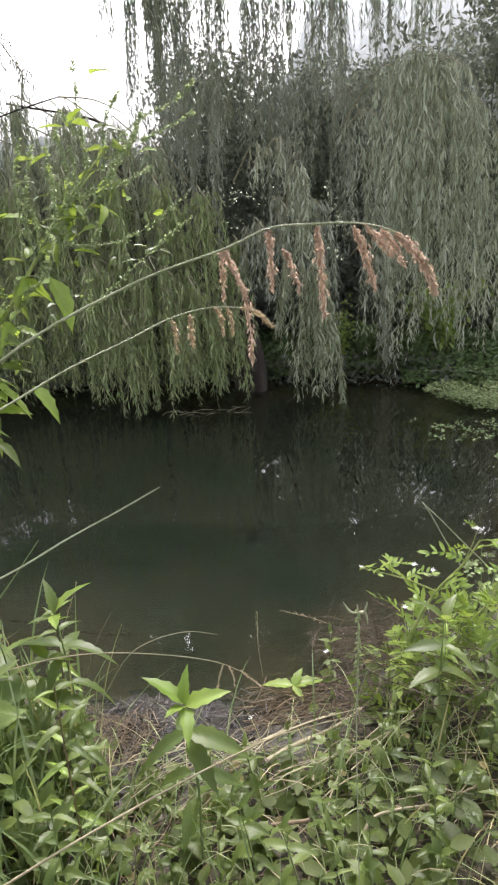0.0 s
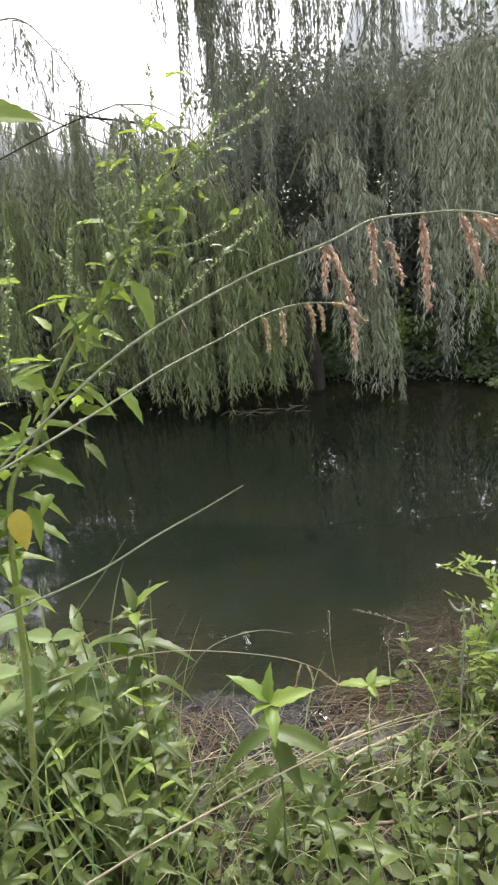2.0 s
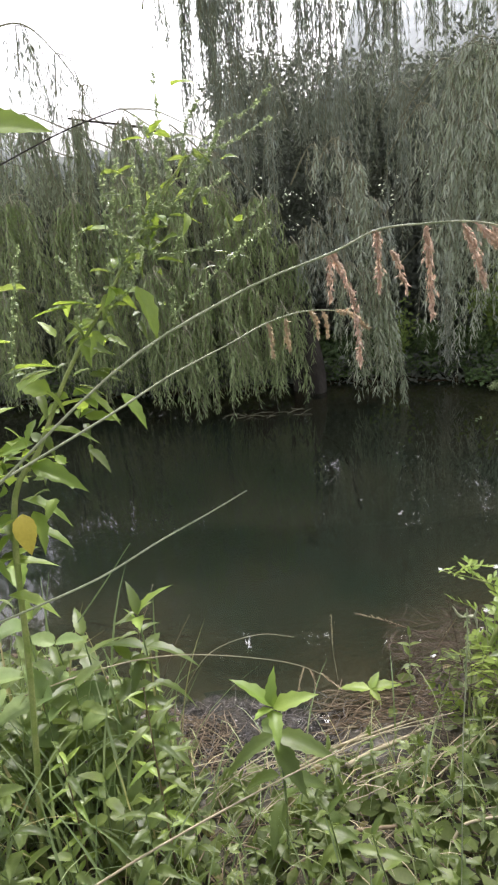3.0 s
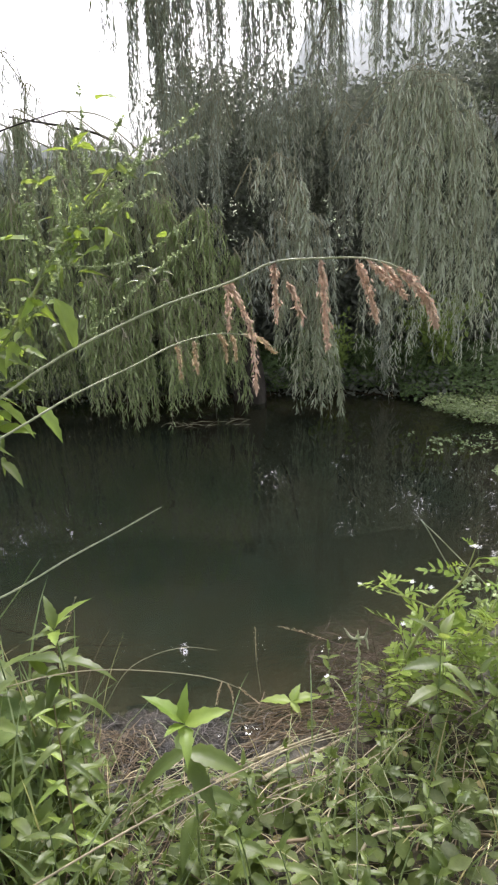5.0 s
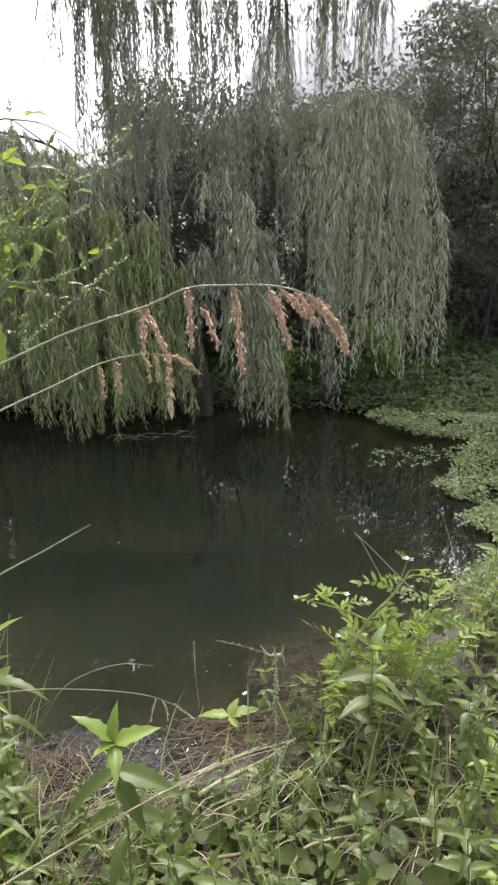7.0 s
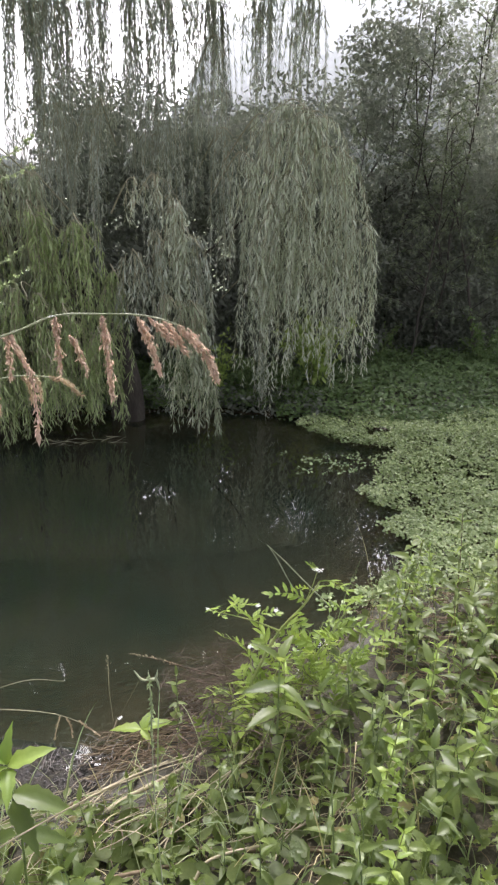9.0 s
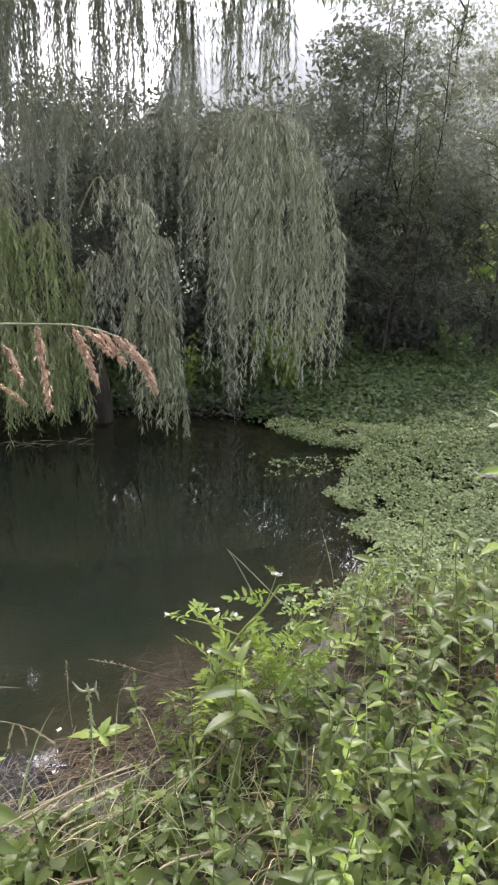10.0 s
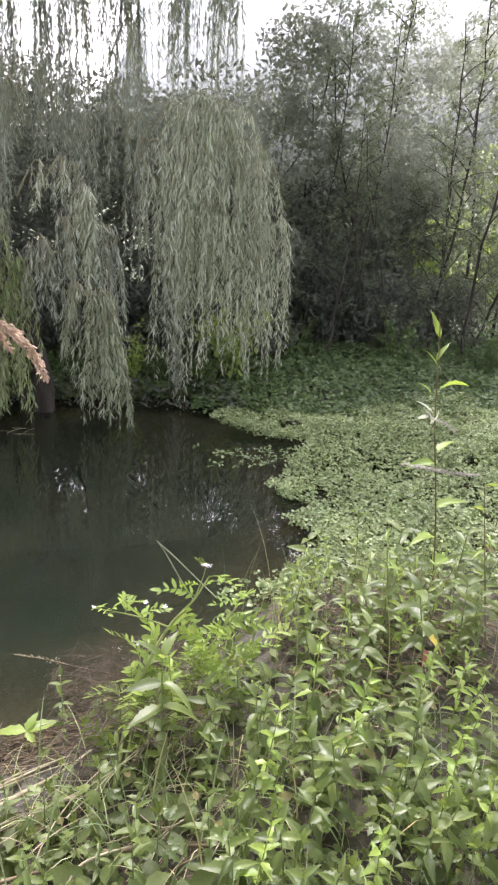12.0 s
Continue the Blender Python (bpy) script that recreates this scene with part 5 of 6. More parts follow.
def seed_spike(points, width, seed, count=70, size=0.012):
    """A drooping spike of overlapping spikelets."""
    count, size, width = int(count * 2.2), size * 0.66, width * 0.8
    r = np.random.default_rng(seed)
    p = smooth_path(points, 12)
    q = np.sort(r.uniform(0, 1, count))
    at = np.stack([np.interp(q, np.linspace(0, 1, 12), p[:, c]) for c in range(3)], -1)
    d = unit(np.stack([np.interp(q, np.linspace(0, 1, 12), np.gradient(p, axis=0)[:, c]) for c in range(3)], -1))
    off = r.normal(0, 1, (count, 3)) * (width * np.interp(q, [0, 0.3, 0.8, 1], [0.3, 1, 0.8, 0.3]))[:, None]
    g = Geo().add(*tube(p, 0.0006, 3))
    return g.add(*spread_copies(SLIM_V * np.array([1, 1, 2.2]), SLIM_F, at + off * 0.6, d + 0.35 * r.normal(0, 1, (count, 3)), r.normal(0, 1, (count, 3)), size * r.uniform(0.7, 1.3, count), 0.35))


reed = stalk("seeding_grass", [(-0.312, 0.62, 1.246), (-0.144, 0.66, 1.376), (-0.007, 0.7, 1.441), (0.096, 0.73, 1.471), (0.144, 0.74, 1.489), (0.196, 0.74, 1.491), (0.245, 0.74, 1.489), (0.286, 0.74, 1.476), (0.318, 0.74, 1.444), (0.333, 0.74, 1.412)], 0.0018, 0.0007, STEM_PALE, "arching grass stalk with drooping pinkish-brown seed spikes", n=40)
for k, (pts, w, cnt) in enumerate([
    ([(0.093, 0.73, 1.471), (0.104, 0.73, 1.448), (0.114, 0.73, 1.422), (0.119, 0.72, 1.386), (0.119, 0.71, 1.35)], 0.0042, 120),
    ([(0.091, 0.73, 1.471), (0.091, 0.735, 1.45), (0.091, 0.735, 1.419)], 0.0035, 50),
    ([(0.144, 0.74, 1.489), (0.145, 0.74, 1.468), (0.146, 0.74, 1.425)], 0.004, 90),
    ([(0.158, 0.74, 1.467), (0.165, 0.74, 1.455), (0.176, 0.74, 1.422)], 0.0032, 60),
    ([(0.196, 0.74, 1.49), (0.199, 0.74, 1.465), (0.202, 0.74, 1.428), (0.204, 0.74, 1.391)], 0.0048, 130),
    ([(0.236, 0.74, 1.488), (0.245, 0.74, 1.469), (0.253, 0.74, 1.447), (0.26, 0.74, 1.42)], 0.005, 120),
    ([(0.248, 0.74, 1.488), (0.263, 0.74, 1.474), (0.277, 0.74, 1.455)], 0.004, 60),
    ([(0.265, 0.74, 1.484), (0.28, 0.74, 1.467), (0.292, 0.74, 1.445)], 0.004, 60),
    ([(0.282, 0.74, 1.478), (0.302, 0.74, 1.46), (0.319, 0.74, 1.438), (0.33, 0.74, 1.411)], 0.006, 190),
]):
    under(part("seed_spike", seed_spike(pts, w, 400 + k, cnt, 0.011), SEED), reed)
under(part("bract", flower_head((0.141, 0.735, 1.489), 0.004, 8), FLOWER), reed)

reed_b = stalk("seeding_grass", [(-0.35, 0.7, 1.224), (-0.204, 0.78, 1.284), (-0.125, 0.83, 1.319), (-0.045, 0.87, 1.347), (0.007, 0.9, 1.366), (0.062, 0.92, 1.375), (0.114, 0.92, 1.371), (0.141, 0.92, 1.358), (0.152, 0.92, 1.344)], 0.0017, 0.0006, STEM_PALE, "thin arching grass stalk with small drooping brown seed spikes", n=40)
for k, (pts, w, cnt) in enumerate([
    ([(0.01, 0.9, 1.367), (0.013, 0.9, 1.346), (0.014, 0.9, 1.317)], 0.0026, 40),
    ([(0.035, 0.9, 1.372), (0.036, 0.9, 1.353), (0.037, 0.9, 1.328)], 0.003, 50),
    ([(0.068, 0.92, 1.375), (0.077, 0.92, 1.363), (0.08, 0.92, 1.338)], 0.003, 45),
    ([(0.086, 0.92, 1.374), (0.093, 0.92, 1.362), (0.093, 0.92, 1.337)], 0.003, 40),
    ([(0.106, 0.92, 1.372), (0.129, 0.92, 1.366), (0.15, 0.92, 1.345)], 0.004, 80),
]):
    under(part("seed_spike", seed_spike(pts, w, 430 + k, cnt, 0.010), SEED_PALE), reed_b)

stalk("bare_stalk", [(-0.55, 0.95, 0.838), (-0.365, 1.02, 0.881), (-0.241, 1.06, 0.935), (-0.144, 1.08, 0.978), (-0.065, 1.1, 1.014)], 0.0022, 0.0012, STEM_PALE, "straight pale green grass stalk leaning over the water")
stalk("bare_stalk", [(-0.404, 1.0, 0.804), (-0.35, 1.03, 0.867), (-0.292, 1.05, 0.941)], 0.0016, 0.0008, STEM, "thin green grass stalk leaning over the water")
arch = stalk("dry_grass", [(-0.638, 1.15, 0.495), (-0.498, 1.2, 0.512), (-0.391, 1.24, 0.511), (-0.278, 1.27, 0.498), (-0.133, 1.29, 0.468), (-0.01, 1.3, 0.432), (0.073, 1.3, 0.386)], 0.0016, 0.0007, STRAW, "arching dry straw-coloured grass stalk with a drooping tip")
for k, pts in enumerate([[(0.011, 1.3, 0.42), (0.001, 1.3, 0.39), (-0.008, 1.3, 0.351)], [(0.024, 1.3, 0.416), (0.033, 1.3, 0.388), (0.036, 1.3, 0.352)], [(0.052, 1.3, 0.402), (0.075, 1.3, 0.377), (0.102, 1.3, 0.348)]]):
    under(part("seed_spike", seed_spike(pts, 0.002, 450 + k, 26, 0.010), SEED_PALE), arch)
stalk("dry_grass", [(-0.404, 1.667, 0.02), (-0.306, 1.6, 0.208), (-0.222, 1.6, 0.267), (-0.116, 1.6, 0.294), (-0.022, 1.6, 0.279)], 0.0016, 0.0006, STRAW, "thin brown arching dead grass stem")
stalk("dry_grass", [(-0.488, 1.672, 0.02), (-0.361, 1.5, 0.345), (-0.305, 1.5, 0.448)], 0.0016, 0.0007, STEM_RED, "thin upright brown dead grass stem")
stalk("dry_grass", [(-0.423, 0.78, 0.355), (-0.29, 0.84, 0.393), (-0.135, 0.9, 0.437), (0.028, 0.97, 0.466), (0.193, 1.03, 0.489), (0.321, 1.06, 0.498)], 0.0028, 0.0008, STRAW, "long bleached grass stem slanting over the weeds", n=30)
stalk("dry_stick", [(0.104, 1.289, 0.1), (0.182, 1.319, 0.12), (0.296, 1.375, 0.12), (0.384, 1.43, 0.13)], 0.009, 0.004, STRAW, "bleached flat reed stem lying on the bank", "stick")
stalk("dry_stick", [(-0.02, 1.27, 0.12), (0.1, 1.33, 0.135), (0.22, 1.385, 0.13), (0.31, 1.43, 0.12)], 0.0045, 0.003, STRAW, "long bleached reed stem lying on the bank", "stick")
stalk("dry_stick", [(0.0, 1.31, 0.11), (0.12, 1.36, 0.115), (0.27, 1.42, 0.11)], 0.003, 0.002, LITTER, "long brown reed stem lying on the bank", "stick")
stalk("dry_stick", [(0.082, 1.36, 0.09), (0.155, 1.392, 0.09), (0.255, 1.438, 0.09), (0.324, 1.462, 0.09)], 0.004, 0.002, STRAW, "bleached reed stem lying on the bank", "stick")
stalk("dry_stick", [(0.338, 1.11, 0.15), (0.421, 1.079, 0.17), (0.553, 1.07, 0.16), (0.746, 1.053, 0.14)], 0.006, 0.004, LITTER, "brown weathered stick lying among the weeds", "stick")
stalk("dry_stick", [(0.318, 1.026, 0.16), (0.344, 1.05, 0.18), (0.394, 1.052, 0.2), (0.47, 1.045, 0.22)], 0.004, 0.003, STRAW, "curved bleached dry leaf stem among the weeds", "stick")
stalk("dry_stick", [(0.112, 1.082, 0.13), (0.219, 1.091, 0.13), (0.327, 1.097, 0.13)], 0.005, 0.004, LITTER, "brown weathered stick lying among the weeds", "stick")
twig_a = stalk("dead_twig", [(0.461, 1.68, 0.175), (0.353, 1.68, 0.221), (0.256, 1.68, 0.265), (0.163, 1.68, 0.298)], 0.0025, 0.001, TWIGLET, "thin dead grass sprig with sparse seeds over the water", "twig")
under(part("seed_spike", seed_spike([(0.327, 1.68, 0.235), (0.247, 1.68, 0.27), (0.168, 1.68, 0.297)], 0.004, 470, 26, 0.012), SEED_PALE), twig_a)
spike = stalk("dead_spike", [(0.262, 0.74, 0.11), (0.25, 0.70, 0.5), (0.238, 0.675, 0.8), (0.237, 0.67, 0.925), (0.237, 0.67, 1.003), (0.235, 0.67, 1.043)], 0.0008, 0.0008, STEM_PALE, "withered thin stalk with a limp pale spent seed head", "grass stalk")
under(part("seed_spike", seed_spike([(0.235, 0.67, 1.04), (0.238, 0.67, 0.99), (0.236, 0.67, 0.96), (0.238, 0.67, 0.922)], 0.0017, 471, 60, 0.009), GREEN_BUD), spike)
for ends in ([(0.236, 0.67, 1.03), (0.226, 0.668, 1.034), (0.217, 0.667, 1.05)], [(0.236, 0.67, 1.03), (0.244, 0.668, 1.033), (0.247, 0.667, 1.048)], [(0.236, 0.67, 1.032), (0.245, 0.67, 1.03), (0.249, 0.67, 1.012)]):
    under(part("bract", Geo().add(*tube(smooth_path(ends, 7), np.array([0.6, 1.2, 1.5, 1.6, 1.4, 1.0, 0.3]) * 0.0011, 5)), STEM_PALE), spike)
under(part("thread", Geo().add(*tube(smooth_path([(0.224, 0.668, 1.034), (0.212, 0.668, 1.01), (0.197, 0.67, 0.978)], 9), 0.0003, 3)), STEM_RED), spike)
under(part("seed", flower_head((0.196, 0.67, 0.973), 0.0035, 12), FLOWER), spike)["label"] = "small pale dangling seed"
dead = stalk("dead_weed", [(0.50, 1.6, 0.05), (0.473, 1.65, 0.19), (0.453, 1.65, 0.292), (0.438, 1.65, 0.372)], 0.0018, 0.0009, TWIGLET, "dead brown weed stem with short paired side twigs", "weed")
rt = np.random.default_rng(490)
for k in range(13):
    z = 0.17 + 0.0155 * k
    x = 0.476 - 0.19 * (z - 0.17)
    for side in (-1, 1):
        ln = (0.05 - 0.0028 * k) * rt.uniform(0.7, 1.2)
        under(part("side_twig", Geo().add(*tube(smooth_path([(x, 1.65, z), (x + 0.6 * side * ln, 1.65 + rt.normal(0, 0.008), z + 0.15 * ln), (x + side * ln, 1.65 + rt.normal(0, 0.015), z + 0.5 * ln)], 6), np.linspace(0.0011, 0.0006, 6), 4)), TWIGLET), dead)
stalk("bare_stalk", [(0.774, 1.62, 0.469), (0.709, 1.64, 0.536), (0.645, 1.66, 0.603), (0.592, 1.67, 0.656)], 0.0021, 0.0012, STEM_PALE, "thin pale bare stem leaning over the water")
stalk("bare_stalk", [(0.699, 1.62, 0.473), (0.66, 1.64, 0.539), (0.62, 1.66, 0.614), (0.596, 1.67, 0.652)], 0.0018, 0.001, STEM_PALE, "thin pale bare stem leaning over the water")

for k, (foot, mid, tip) in enumerate((((-0.619, 1.786, 0.0), (-0.537, 1.75, 0.216), (-0.469, 1.75, 0.39)), ((0.106, 1.702, 0.02), (0.095, 1.75, 0.119), (0.097, 1.75, 0.242)))):
    fine = stalk("panicle_grass", [foot, mid, tip], 0.0007, 0.0004, STRAW, "hair-thin grass with a sparse pale panicle at the water's edge")
    under(part("panicle", seed_spike([mid, tuple(0.4 * p + 0.6 * q for p, q in zip(mid, tip)), tip], 0.011, 480 + k, 16, 0.009), SEED_PALE), fine)


# ---- tall flowering weed at the left ----
dock = tagged(new("flowering_dock"), "tall green weed with toothed leaves and sprays of tiny green flowers", "weed")
dock.location = (-0.62, 1.0, float(ground_height(-0.62, 1.0)))
rd = np.random.default_rng(500)
MAIN = [(-0.62, 1.0, 0.1), (-0.56, 1.05, 0.6), (-0.527, 1.1, 0.998), (-0.475, 1.16, 1.102), (-0.41, 1.22, 1.237), (-0.328, 1.3, 1.367), (-0.243, 1.38, 1.507), (-0.157, 1.45, 1.618)]
under(part("stem", Geo().add(*tube(smooth_path(MAIN, 34), np.linspace(0.008, 0.002, 34), 7)), STEM_LIME), dock)


def flower_spray(points, seed, count=70, width=0.006):
    """A long thin spray set with tight knots of tiny green flowers."""
    r = np.random.default_rng(seed)
    p = smooth_path(points, 16)
    knots = np.linspace(0.12, 1, max(6, count // 6)) + r.normal(0, 0.01, max(6, count // 6))
    q = np.clip(r.choice(knots, count) + r.normal(0, 0.008, count), 0, 1)
    at = np.stack([np.interp(q, np.linspace(0, 1, 16), p[:, c]) for c in range(3)], -1)
    off = unit(r.normal(0, 1, (count, 3))) * width * np.interp(q, [0, 0.7, 1], [1, 0.8, 0.4])[:, None]
    g = Geo().add(*tube(p, np.linspace(0.0014, 0.0006, 16), 4))
    return g.add(*spread_copies(OVAL_V, OVAL_F, at + off * 0.3, off, r.normal(0, 1, (count, 3)), 0.0066 * r.uniform(0.6, 1.3, count), 0.8))


SPRAYS = [
    [(-0.276, 1.33, 1.448), (-0.167, 1.36, 1.435), (-0.087, 1.4, 1.459), (-0.001, 1.45, 1.521)],
    [(-0.209, 1.3, 1.312), (-0.14, 1.36, 1.365), (-0.067, 1.4, 1.423), (0.007, 1.45, 1.476)],
    [(-0.229, 1.38, 1.522), (-0.172, 1.4, 1.532), (-0.117, 1.45, 1.554), (-0.077, 1.5, 1.579)],
    [(-0.158, 1.45, 1.612), (-0.084, 1.48, 1.671), (-0.025, 1.52, 1.7), (0.026, 1.54, 1.74)],
    [(-0.144, 1.45, 1.627), (-0.076, 1.48, 1.633), (-0.029, 1.52, 1.658), (0.021, 1.54, 1.684)],
    [(-0.313, 1.3, 1.388), (-0.315, 1.32, 1.474), (-0.318, 1.35, 1.568), (-0.303, 1.36, 1.633)],
    [(-0.29, 1.3, 1.419), (-0.306, 1.33, 1.504), (-0.294, 1.35, 1.576), (-0.283, 1.36, 1.621)],
    [(-0.375, 1.25, 1.29), (-0.386, 1.27, 1.354), (-0.382, 1.28, 1.419), (-0.372, 1.3, 1.491)],
    [(-0.16, 1.45, 1.596), (-0.162, 1.47, 1.651), (-0.149, 1.5, 1.695), (-0.127, 1.5, 1.724)],
    [(-0.196, 1.42, 1.556), (-0.202, 1.45, 1.633), (-0.212, 1.48, 1.689), (-0.213, 1.5, 1.784)],
    [(-0.478, 1.12, 1.221), (-0.473, 1.14, 1.322), (-0.458, 1.16, 1.4), (-0.44, 1.18, 1.49)],
    [(-0.227, 1.36, 1.429), (-0.192, 1.37, 1.437), (-0.181, 1.38, 1.457), (-0.174, 1.38, 1.479)],
    [(-0.203, 1.32, 1.296), (-0.203, 1.33, 1.323), (-0.201, 1.33, 1.352), (-0.201, 1.34, 1.373)],
]
for k in range(14):
    u = rd.integers(18, 33)
    p0 = smooth_path(MAIN, 34)[u]
    a = rd.uniform(-0.5, 1.1)
    ln = rd.uniform(0.10, 0.2)
    tip = p0 + ln * np.array([math.sin(a), rd.normal(0.1, 0.3), math.cos(a)])
    SPRAYS.append([p0, p0 + 0.35 * (tip - p0) + np.array([0.02, 0, -0.012]), p0 + 0.7 * (tip - p0) + np.array([0.015, 0, -0.008]), tip])
for k, pts in enumerate(SPRAYS):
    under(part("flower_spray", flower_spray(pts, 510 + k, 120), [GREEN_BUD]), dock)


def dock_leaf(spot_at, heading, rise, size, mesh=None, spin=0.0):
    p = (np.array(spot_at) - np.array(dock.location)).tolist()
    return leaf_on(dock, mesh or LIME_LEAVES[rd.integers(2)], p, heading, rise, size, spin)


for spot, heading, rise, size in (
    ((-0.196, 1.38, 1.508), 10, 0, 0.075), ((-0.308, 1.33, 1.494), 170, 10, 0.075), ((-0.267, 1.3, 1.384), -30, -55, 0.12), ((-0.307, 1.3, 1.421), 90, 40, 0.06),
    ((-0.35, 1.27, 1.329), 200, -20, 0.09), ((-0.373, 1.25, 1.301), -80, -30, 0.07), ((-0.342, 1.25, 1.31), -60, -40, 0.07), ((-0.397, 1.2, 1.213), -10, -25, 0.13),
    ((-0.304, 1.2, 1.194), -20, -45, 0.09), ((-0.432, 1.18, 1.175), 10, 25, 0.10), ((-0.436, 1.18, 1.21), 150, 20, 0.10), ((-0.463, 1.15, 1.141), 0, 8, 0.12), ((-0.48, 1.15, 1.118), 190, 0, 0.11),
    ((-0.486, 1.13, 1.079), -20, -10, 0.12), ((-0.495, 1.12, 1.048), 160, 10, 0.12), ((-0.51, 1.11, 1.017), 5, -15, 0.11), ((-0.524, 1.1, 0.985), 200, -10, 0.10), ((-0.488, 1.1, 0.996), -40, -30, 0.09),
    ((-0.396, 1.25, 1.359), 180, 0, 0.085), ((-0.428, 1.25, 1.367), 10, 5, 0.09), ((-0.291, 1.35, 1.523), 60, 30, 0.05), ((-0.251, 1.35, 1.487), 20, 10, 0.06), ((-0.486, 1.14, 1.27), 0, 10, 0.1), ((-0.473, 1.14, 1.322), 180, 5, 0.1), ((-0.485, 1.14, 1.226), 30, 30, 0.09),
    ((-0.496, 1.1, 0.959), 0, -20, 0.09), ((-0.563, 1.08, 0.884), 20, 10, 0.1), ((-0.556, 1.05, 0.837), 0, -5, 0.11),
    ((-0.092, 1.4, 1.408), 60, 40, 0.035), ((-0.062, 1.4, 1.417), 0, -10, 0.03), ((-0.112, 1.38, 1.429), 20, 5, 0.04), ((-0.15, 1.38, 1.409), 250, -20, 0.04), ((-0.109, 1.38, 1.4), 200, 10, 0.035)):
    dock_leaf(spot, heading, rise, size, None if size > 0.05 else LEAVES[0], rd.normal(0, 15))
dock_leaf((-0.471, 1.02, 1.031), -75, -70, 0.085, leaf_blade(1.0, 0.5, 0.25, 0.3, 0.03, 13).mesh("yellow_leaf", [YELLOW]))["label"] = "yellowed dying leaf"
stem_line = smooth_path(MAIN, 40)
for k in range(140):
    p = stem_line[rd.integers(10, 40)] + rd.normal(0, 0.045, 3) * np.array([1.2, 0.6, 1])
    dock_leaf(p, rd.uniform(0, 360), rd.normal(0, 30), rd.uniform(0.035, 0.075), (LIME_LEAVES + LEAVES[:2])[rd.integers(4)], rd.normal(0, 25))
for k in range(46):
    p = np.array(MAIN[2]) + rd.normal(0, 1, 3) * np.array([0.05, 0.05, 0.11]) + np.array([-0.09, 0, 0.07])
    dock_leaf(p, rd.uniform(0, 360), rd.normal(0, 25), rd.uniform(0.07, 0.125), (LIME_LEAVES + LEAVES[:1])[rd.integers(3)], rd.normal(0, 25))
near_leaf = stalk("leafy_shoot", [(-0.523, 0.75, 1.635), (-0.406, 0.8, 1.642), (-0.305, 0.85, 1.648)], 0.003, 0.0015, STEM_LIME, "leafy shoot reaching in with one broad lime leaf", "weed")
leaf_on(near_leaf, leaf_blade(1.0, 0.4, 0.2, 0.15, 0.08, 13).mesh("broad_leaf", [LIME]), (np.array((-0.333, 0.85, 1.651)) - np.array(near_leaf.location)).tolist(), -8, -8, 0.105, 45)

# ---- tall slim weeds at the right ----
tall = tagged(new("slim_weed"), "tall slim weed with narrow upright lime leaves and grey seed fluff", "weed")
tall.location = (1.539, 1.617, 0.1)
path = weed_stem([(1.539, 1.617, 0.1), (1.658, 1.8, 0.275), (1.607, 1.8, 0.636), (1.543, 1.8, 0.958), (1.512, 1.8, 1.21), (1.496, 1.8, 1.319)], 0.004, 0, STEM_RED, root=tall)
for spot, heading, rise, size in (((1.509, 1.8, 1.247), 80, 75, 0.07), ((1.517, 1.8, 1.154), 150, 60, 0.055), ((1.542, 1.8, 1.077), 10, 25, 0.085), ((1.507, 1.8, 1.173), 30, 60, 0.06), ((1.514, 1.8, 1.058), 170, 55, 0.06), ((1.57, 1.8, 0.812), 180, 10, 0.08),
                                  ((1.573, 1.8, 0.854), 20, 30, 0.08), ((1.603, 1.8, 0.636), 0, 30, 0.09), ((1.62, 1.8, 0.52), 200, 20, 0.09), ((1.637, 1.8, 0.4), 30, 10, 0.1), ((1.65, 1.8, 0.251), 190, 10, 0.1), ((1.662, 1.8, 0.121), 0, 10, 0.1)):
    leaf_on(tall, SLIM_LEAF if size < 0.08 else LIME_LEAVES[1], (np.array(spot) - np.array(tall.location)).tolist(), heading, rise, size * 1.45, rl.normal(0, 20))
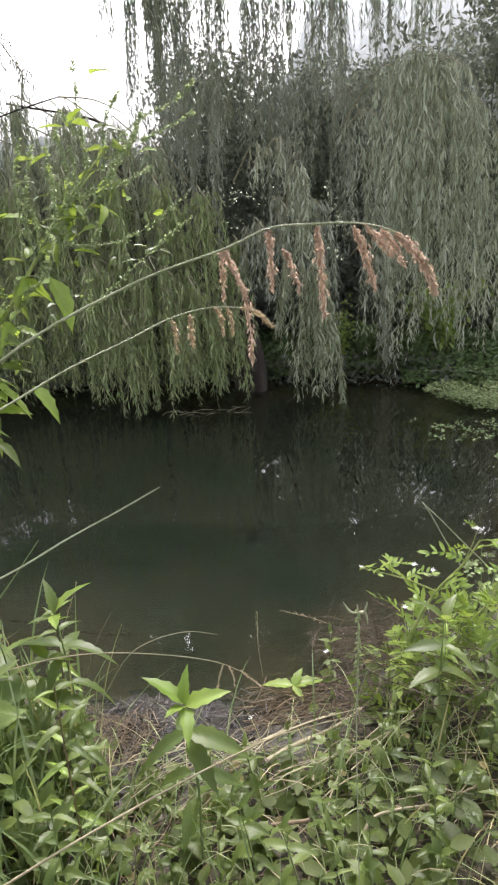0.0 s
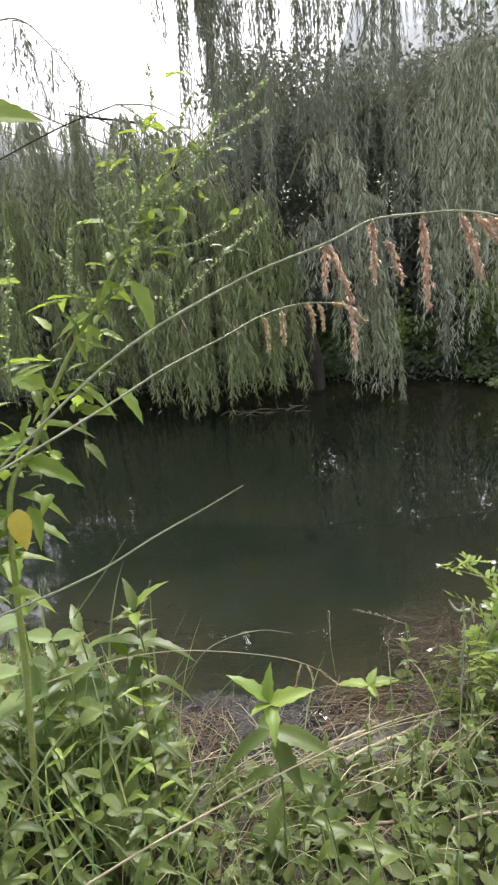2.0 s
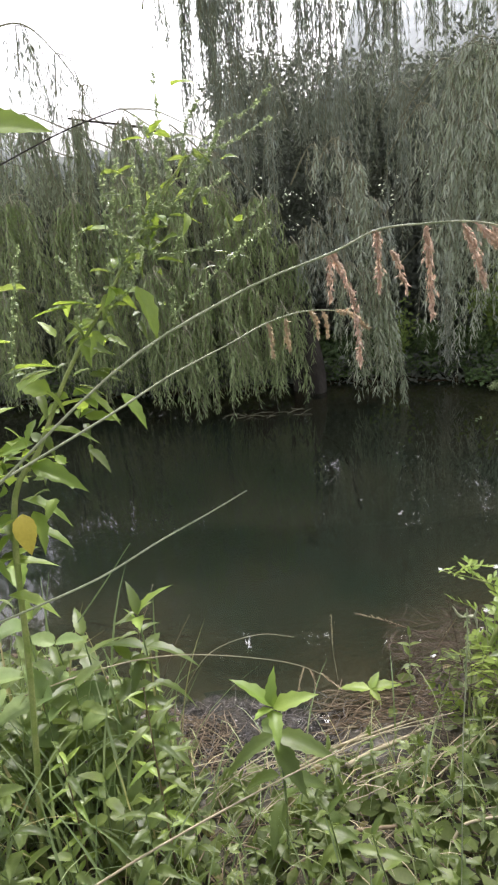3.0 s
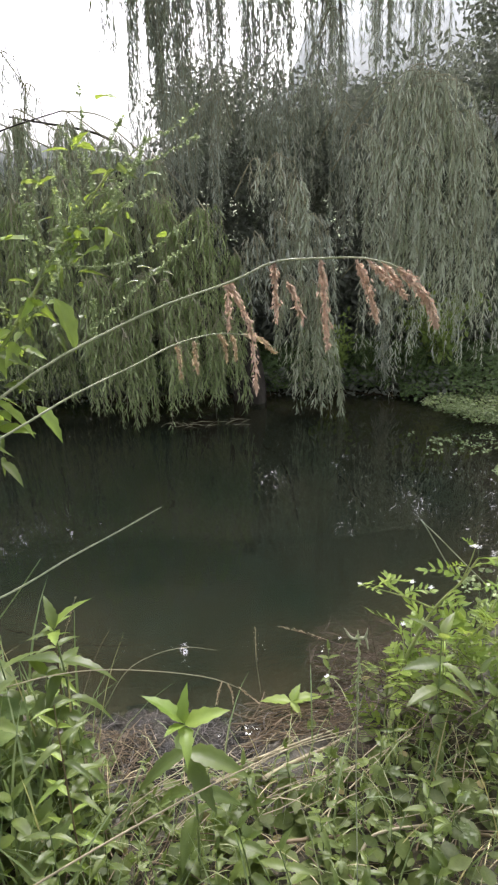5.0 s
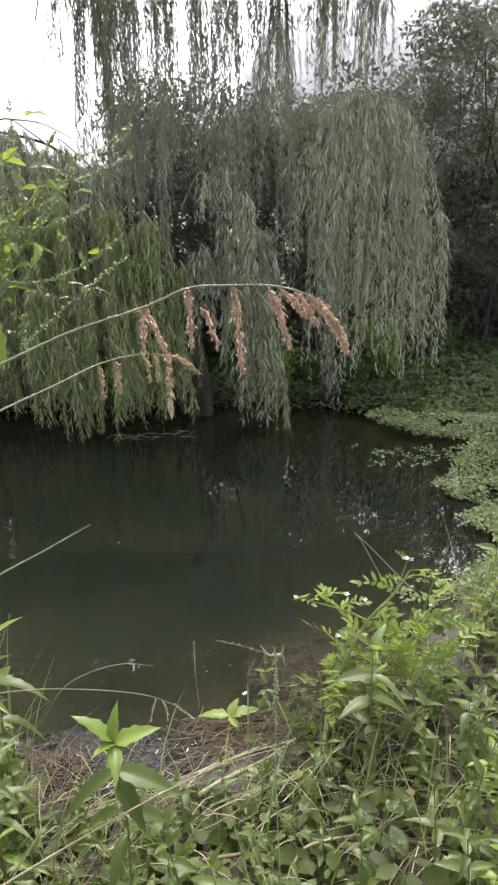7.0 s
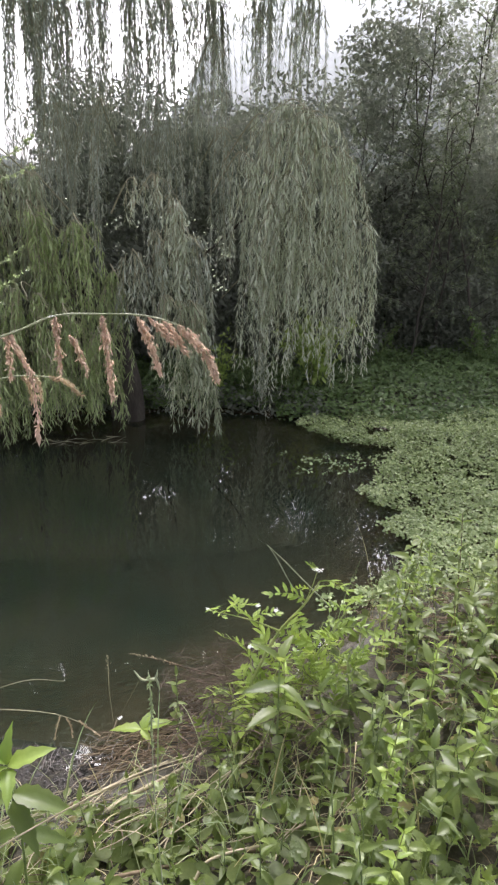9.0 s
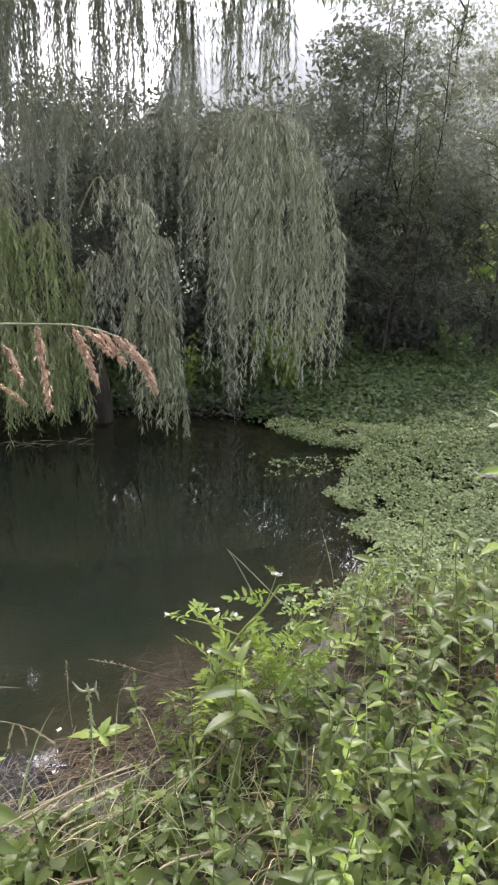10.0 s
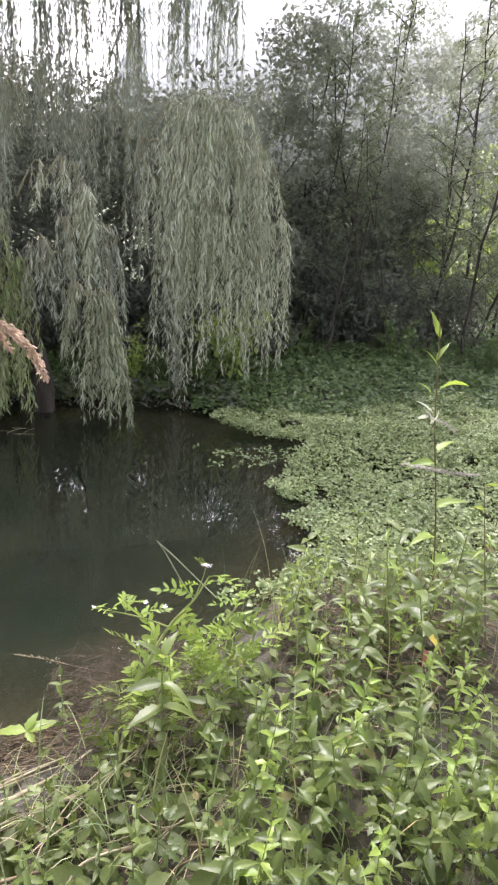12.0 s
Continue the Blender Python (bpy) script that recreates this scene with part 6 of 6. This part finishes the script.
under(part("seed_head", seed_spike([(1.41, 1.75, 0.836), (1.519, 1.75, 0.814), (1.61, 1.75, 0.794), (1.713, 1.75, 0.78)], 0.008, 600, 260, 0.015), FLUFF), tall)
under(part("seed_head", seed_spike([(1.50, 1.8, 1.0), (1.535, 1.8, 0.975), (1.584, 1.8, 0.955), (1.63, 1.8, 0.92)], 0.006, 601, 90, 0.014), FLUFF), tall)
for k, (spot, heading, rise, size) in enumerate((((1.512, 1.79, 1.005), 150, 45, 0.06), ((1.515, 1.79, 0.99), 20, -35, 0.07), ((1.52, 1.79, 1.0), 90, 20, 0.045), ((1.51, 1.79, 0.985), 190, 15, 0.05), ((1.53, 1.79, 0.975), -30, -60, 0.055))):
    leaf_on(tall, PALE_LEAF, (np.array(spot) - np.array(tall.location)).tolist(), heading, rise, size, 30 * k)["label"] = "whitish withered leaf"
for k, (base, top, height_leaf) in enumerate((((1.778, 1.573, 0.1), (1.751, 1.75, 0.739), 0.1), ((1.441, 1.665, 0.1), (1.433, 1.8, 0.512), 0.1), ((1.55, 1.677, 0.1), (1.59, 1.85, 0.411), 0.07), ((1.336, 1.781, 0.1), (1.243, 1.7, 0.385), 0.07))):
    w = tagged(new("slim_weed"), "slim reddish-stemmed weed with narrow pale green leaves", "weed")
    w.location = base
    mid = tuple(0.5 * (a + b) for a, b in zip(base, top))
    weed_stem([base, mid, top], 0.0035, 11, STEM_RED, 0.3, [SLIM_LEAF] + LEAVES[1:2], height_leaf * 0.6, height_leaf * 1.1, w)
leaf_on(tall, leaf_blade(1.0, 0.7, 0.2, 0.3, 0.2).mesh("yellow_leaf", [YELLOW]), (np.array((1.409, 1.42, 0.387)) - np.array(tall.location)).tolist(), -20, -35, 0.085)["label"] = "yellowed withered leaf"
leaf_on(tall, leaf_blade(1.0, 0.4, 0.5, 0.3, 0.1).mesh("red_leaf", [RED]), (np.array((1.401, 1.42, 0.346)) - np.array(tall.location)).tolist(), -80, -70, 0.065)["label"] = "reddened withered leaf"
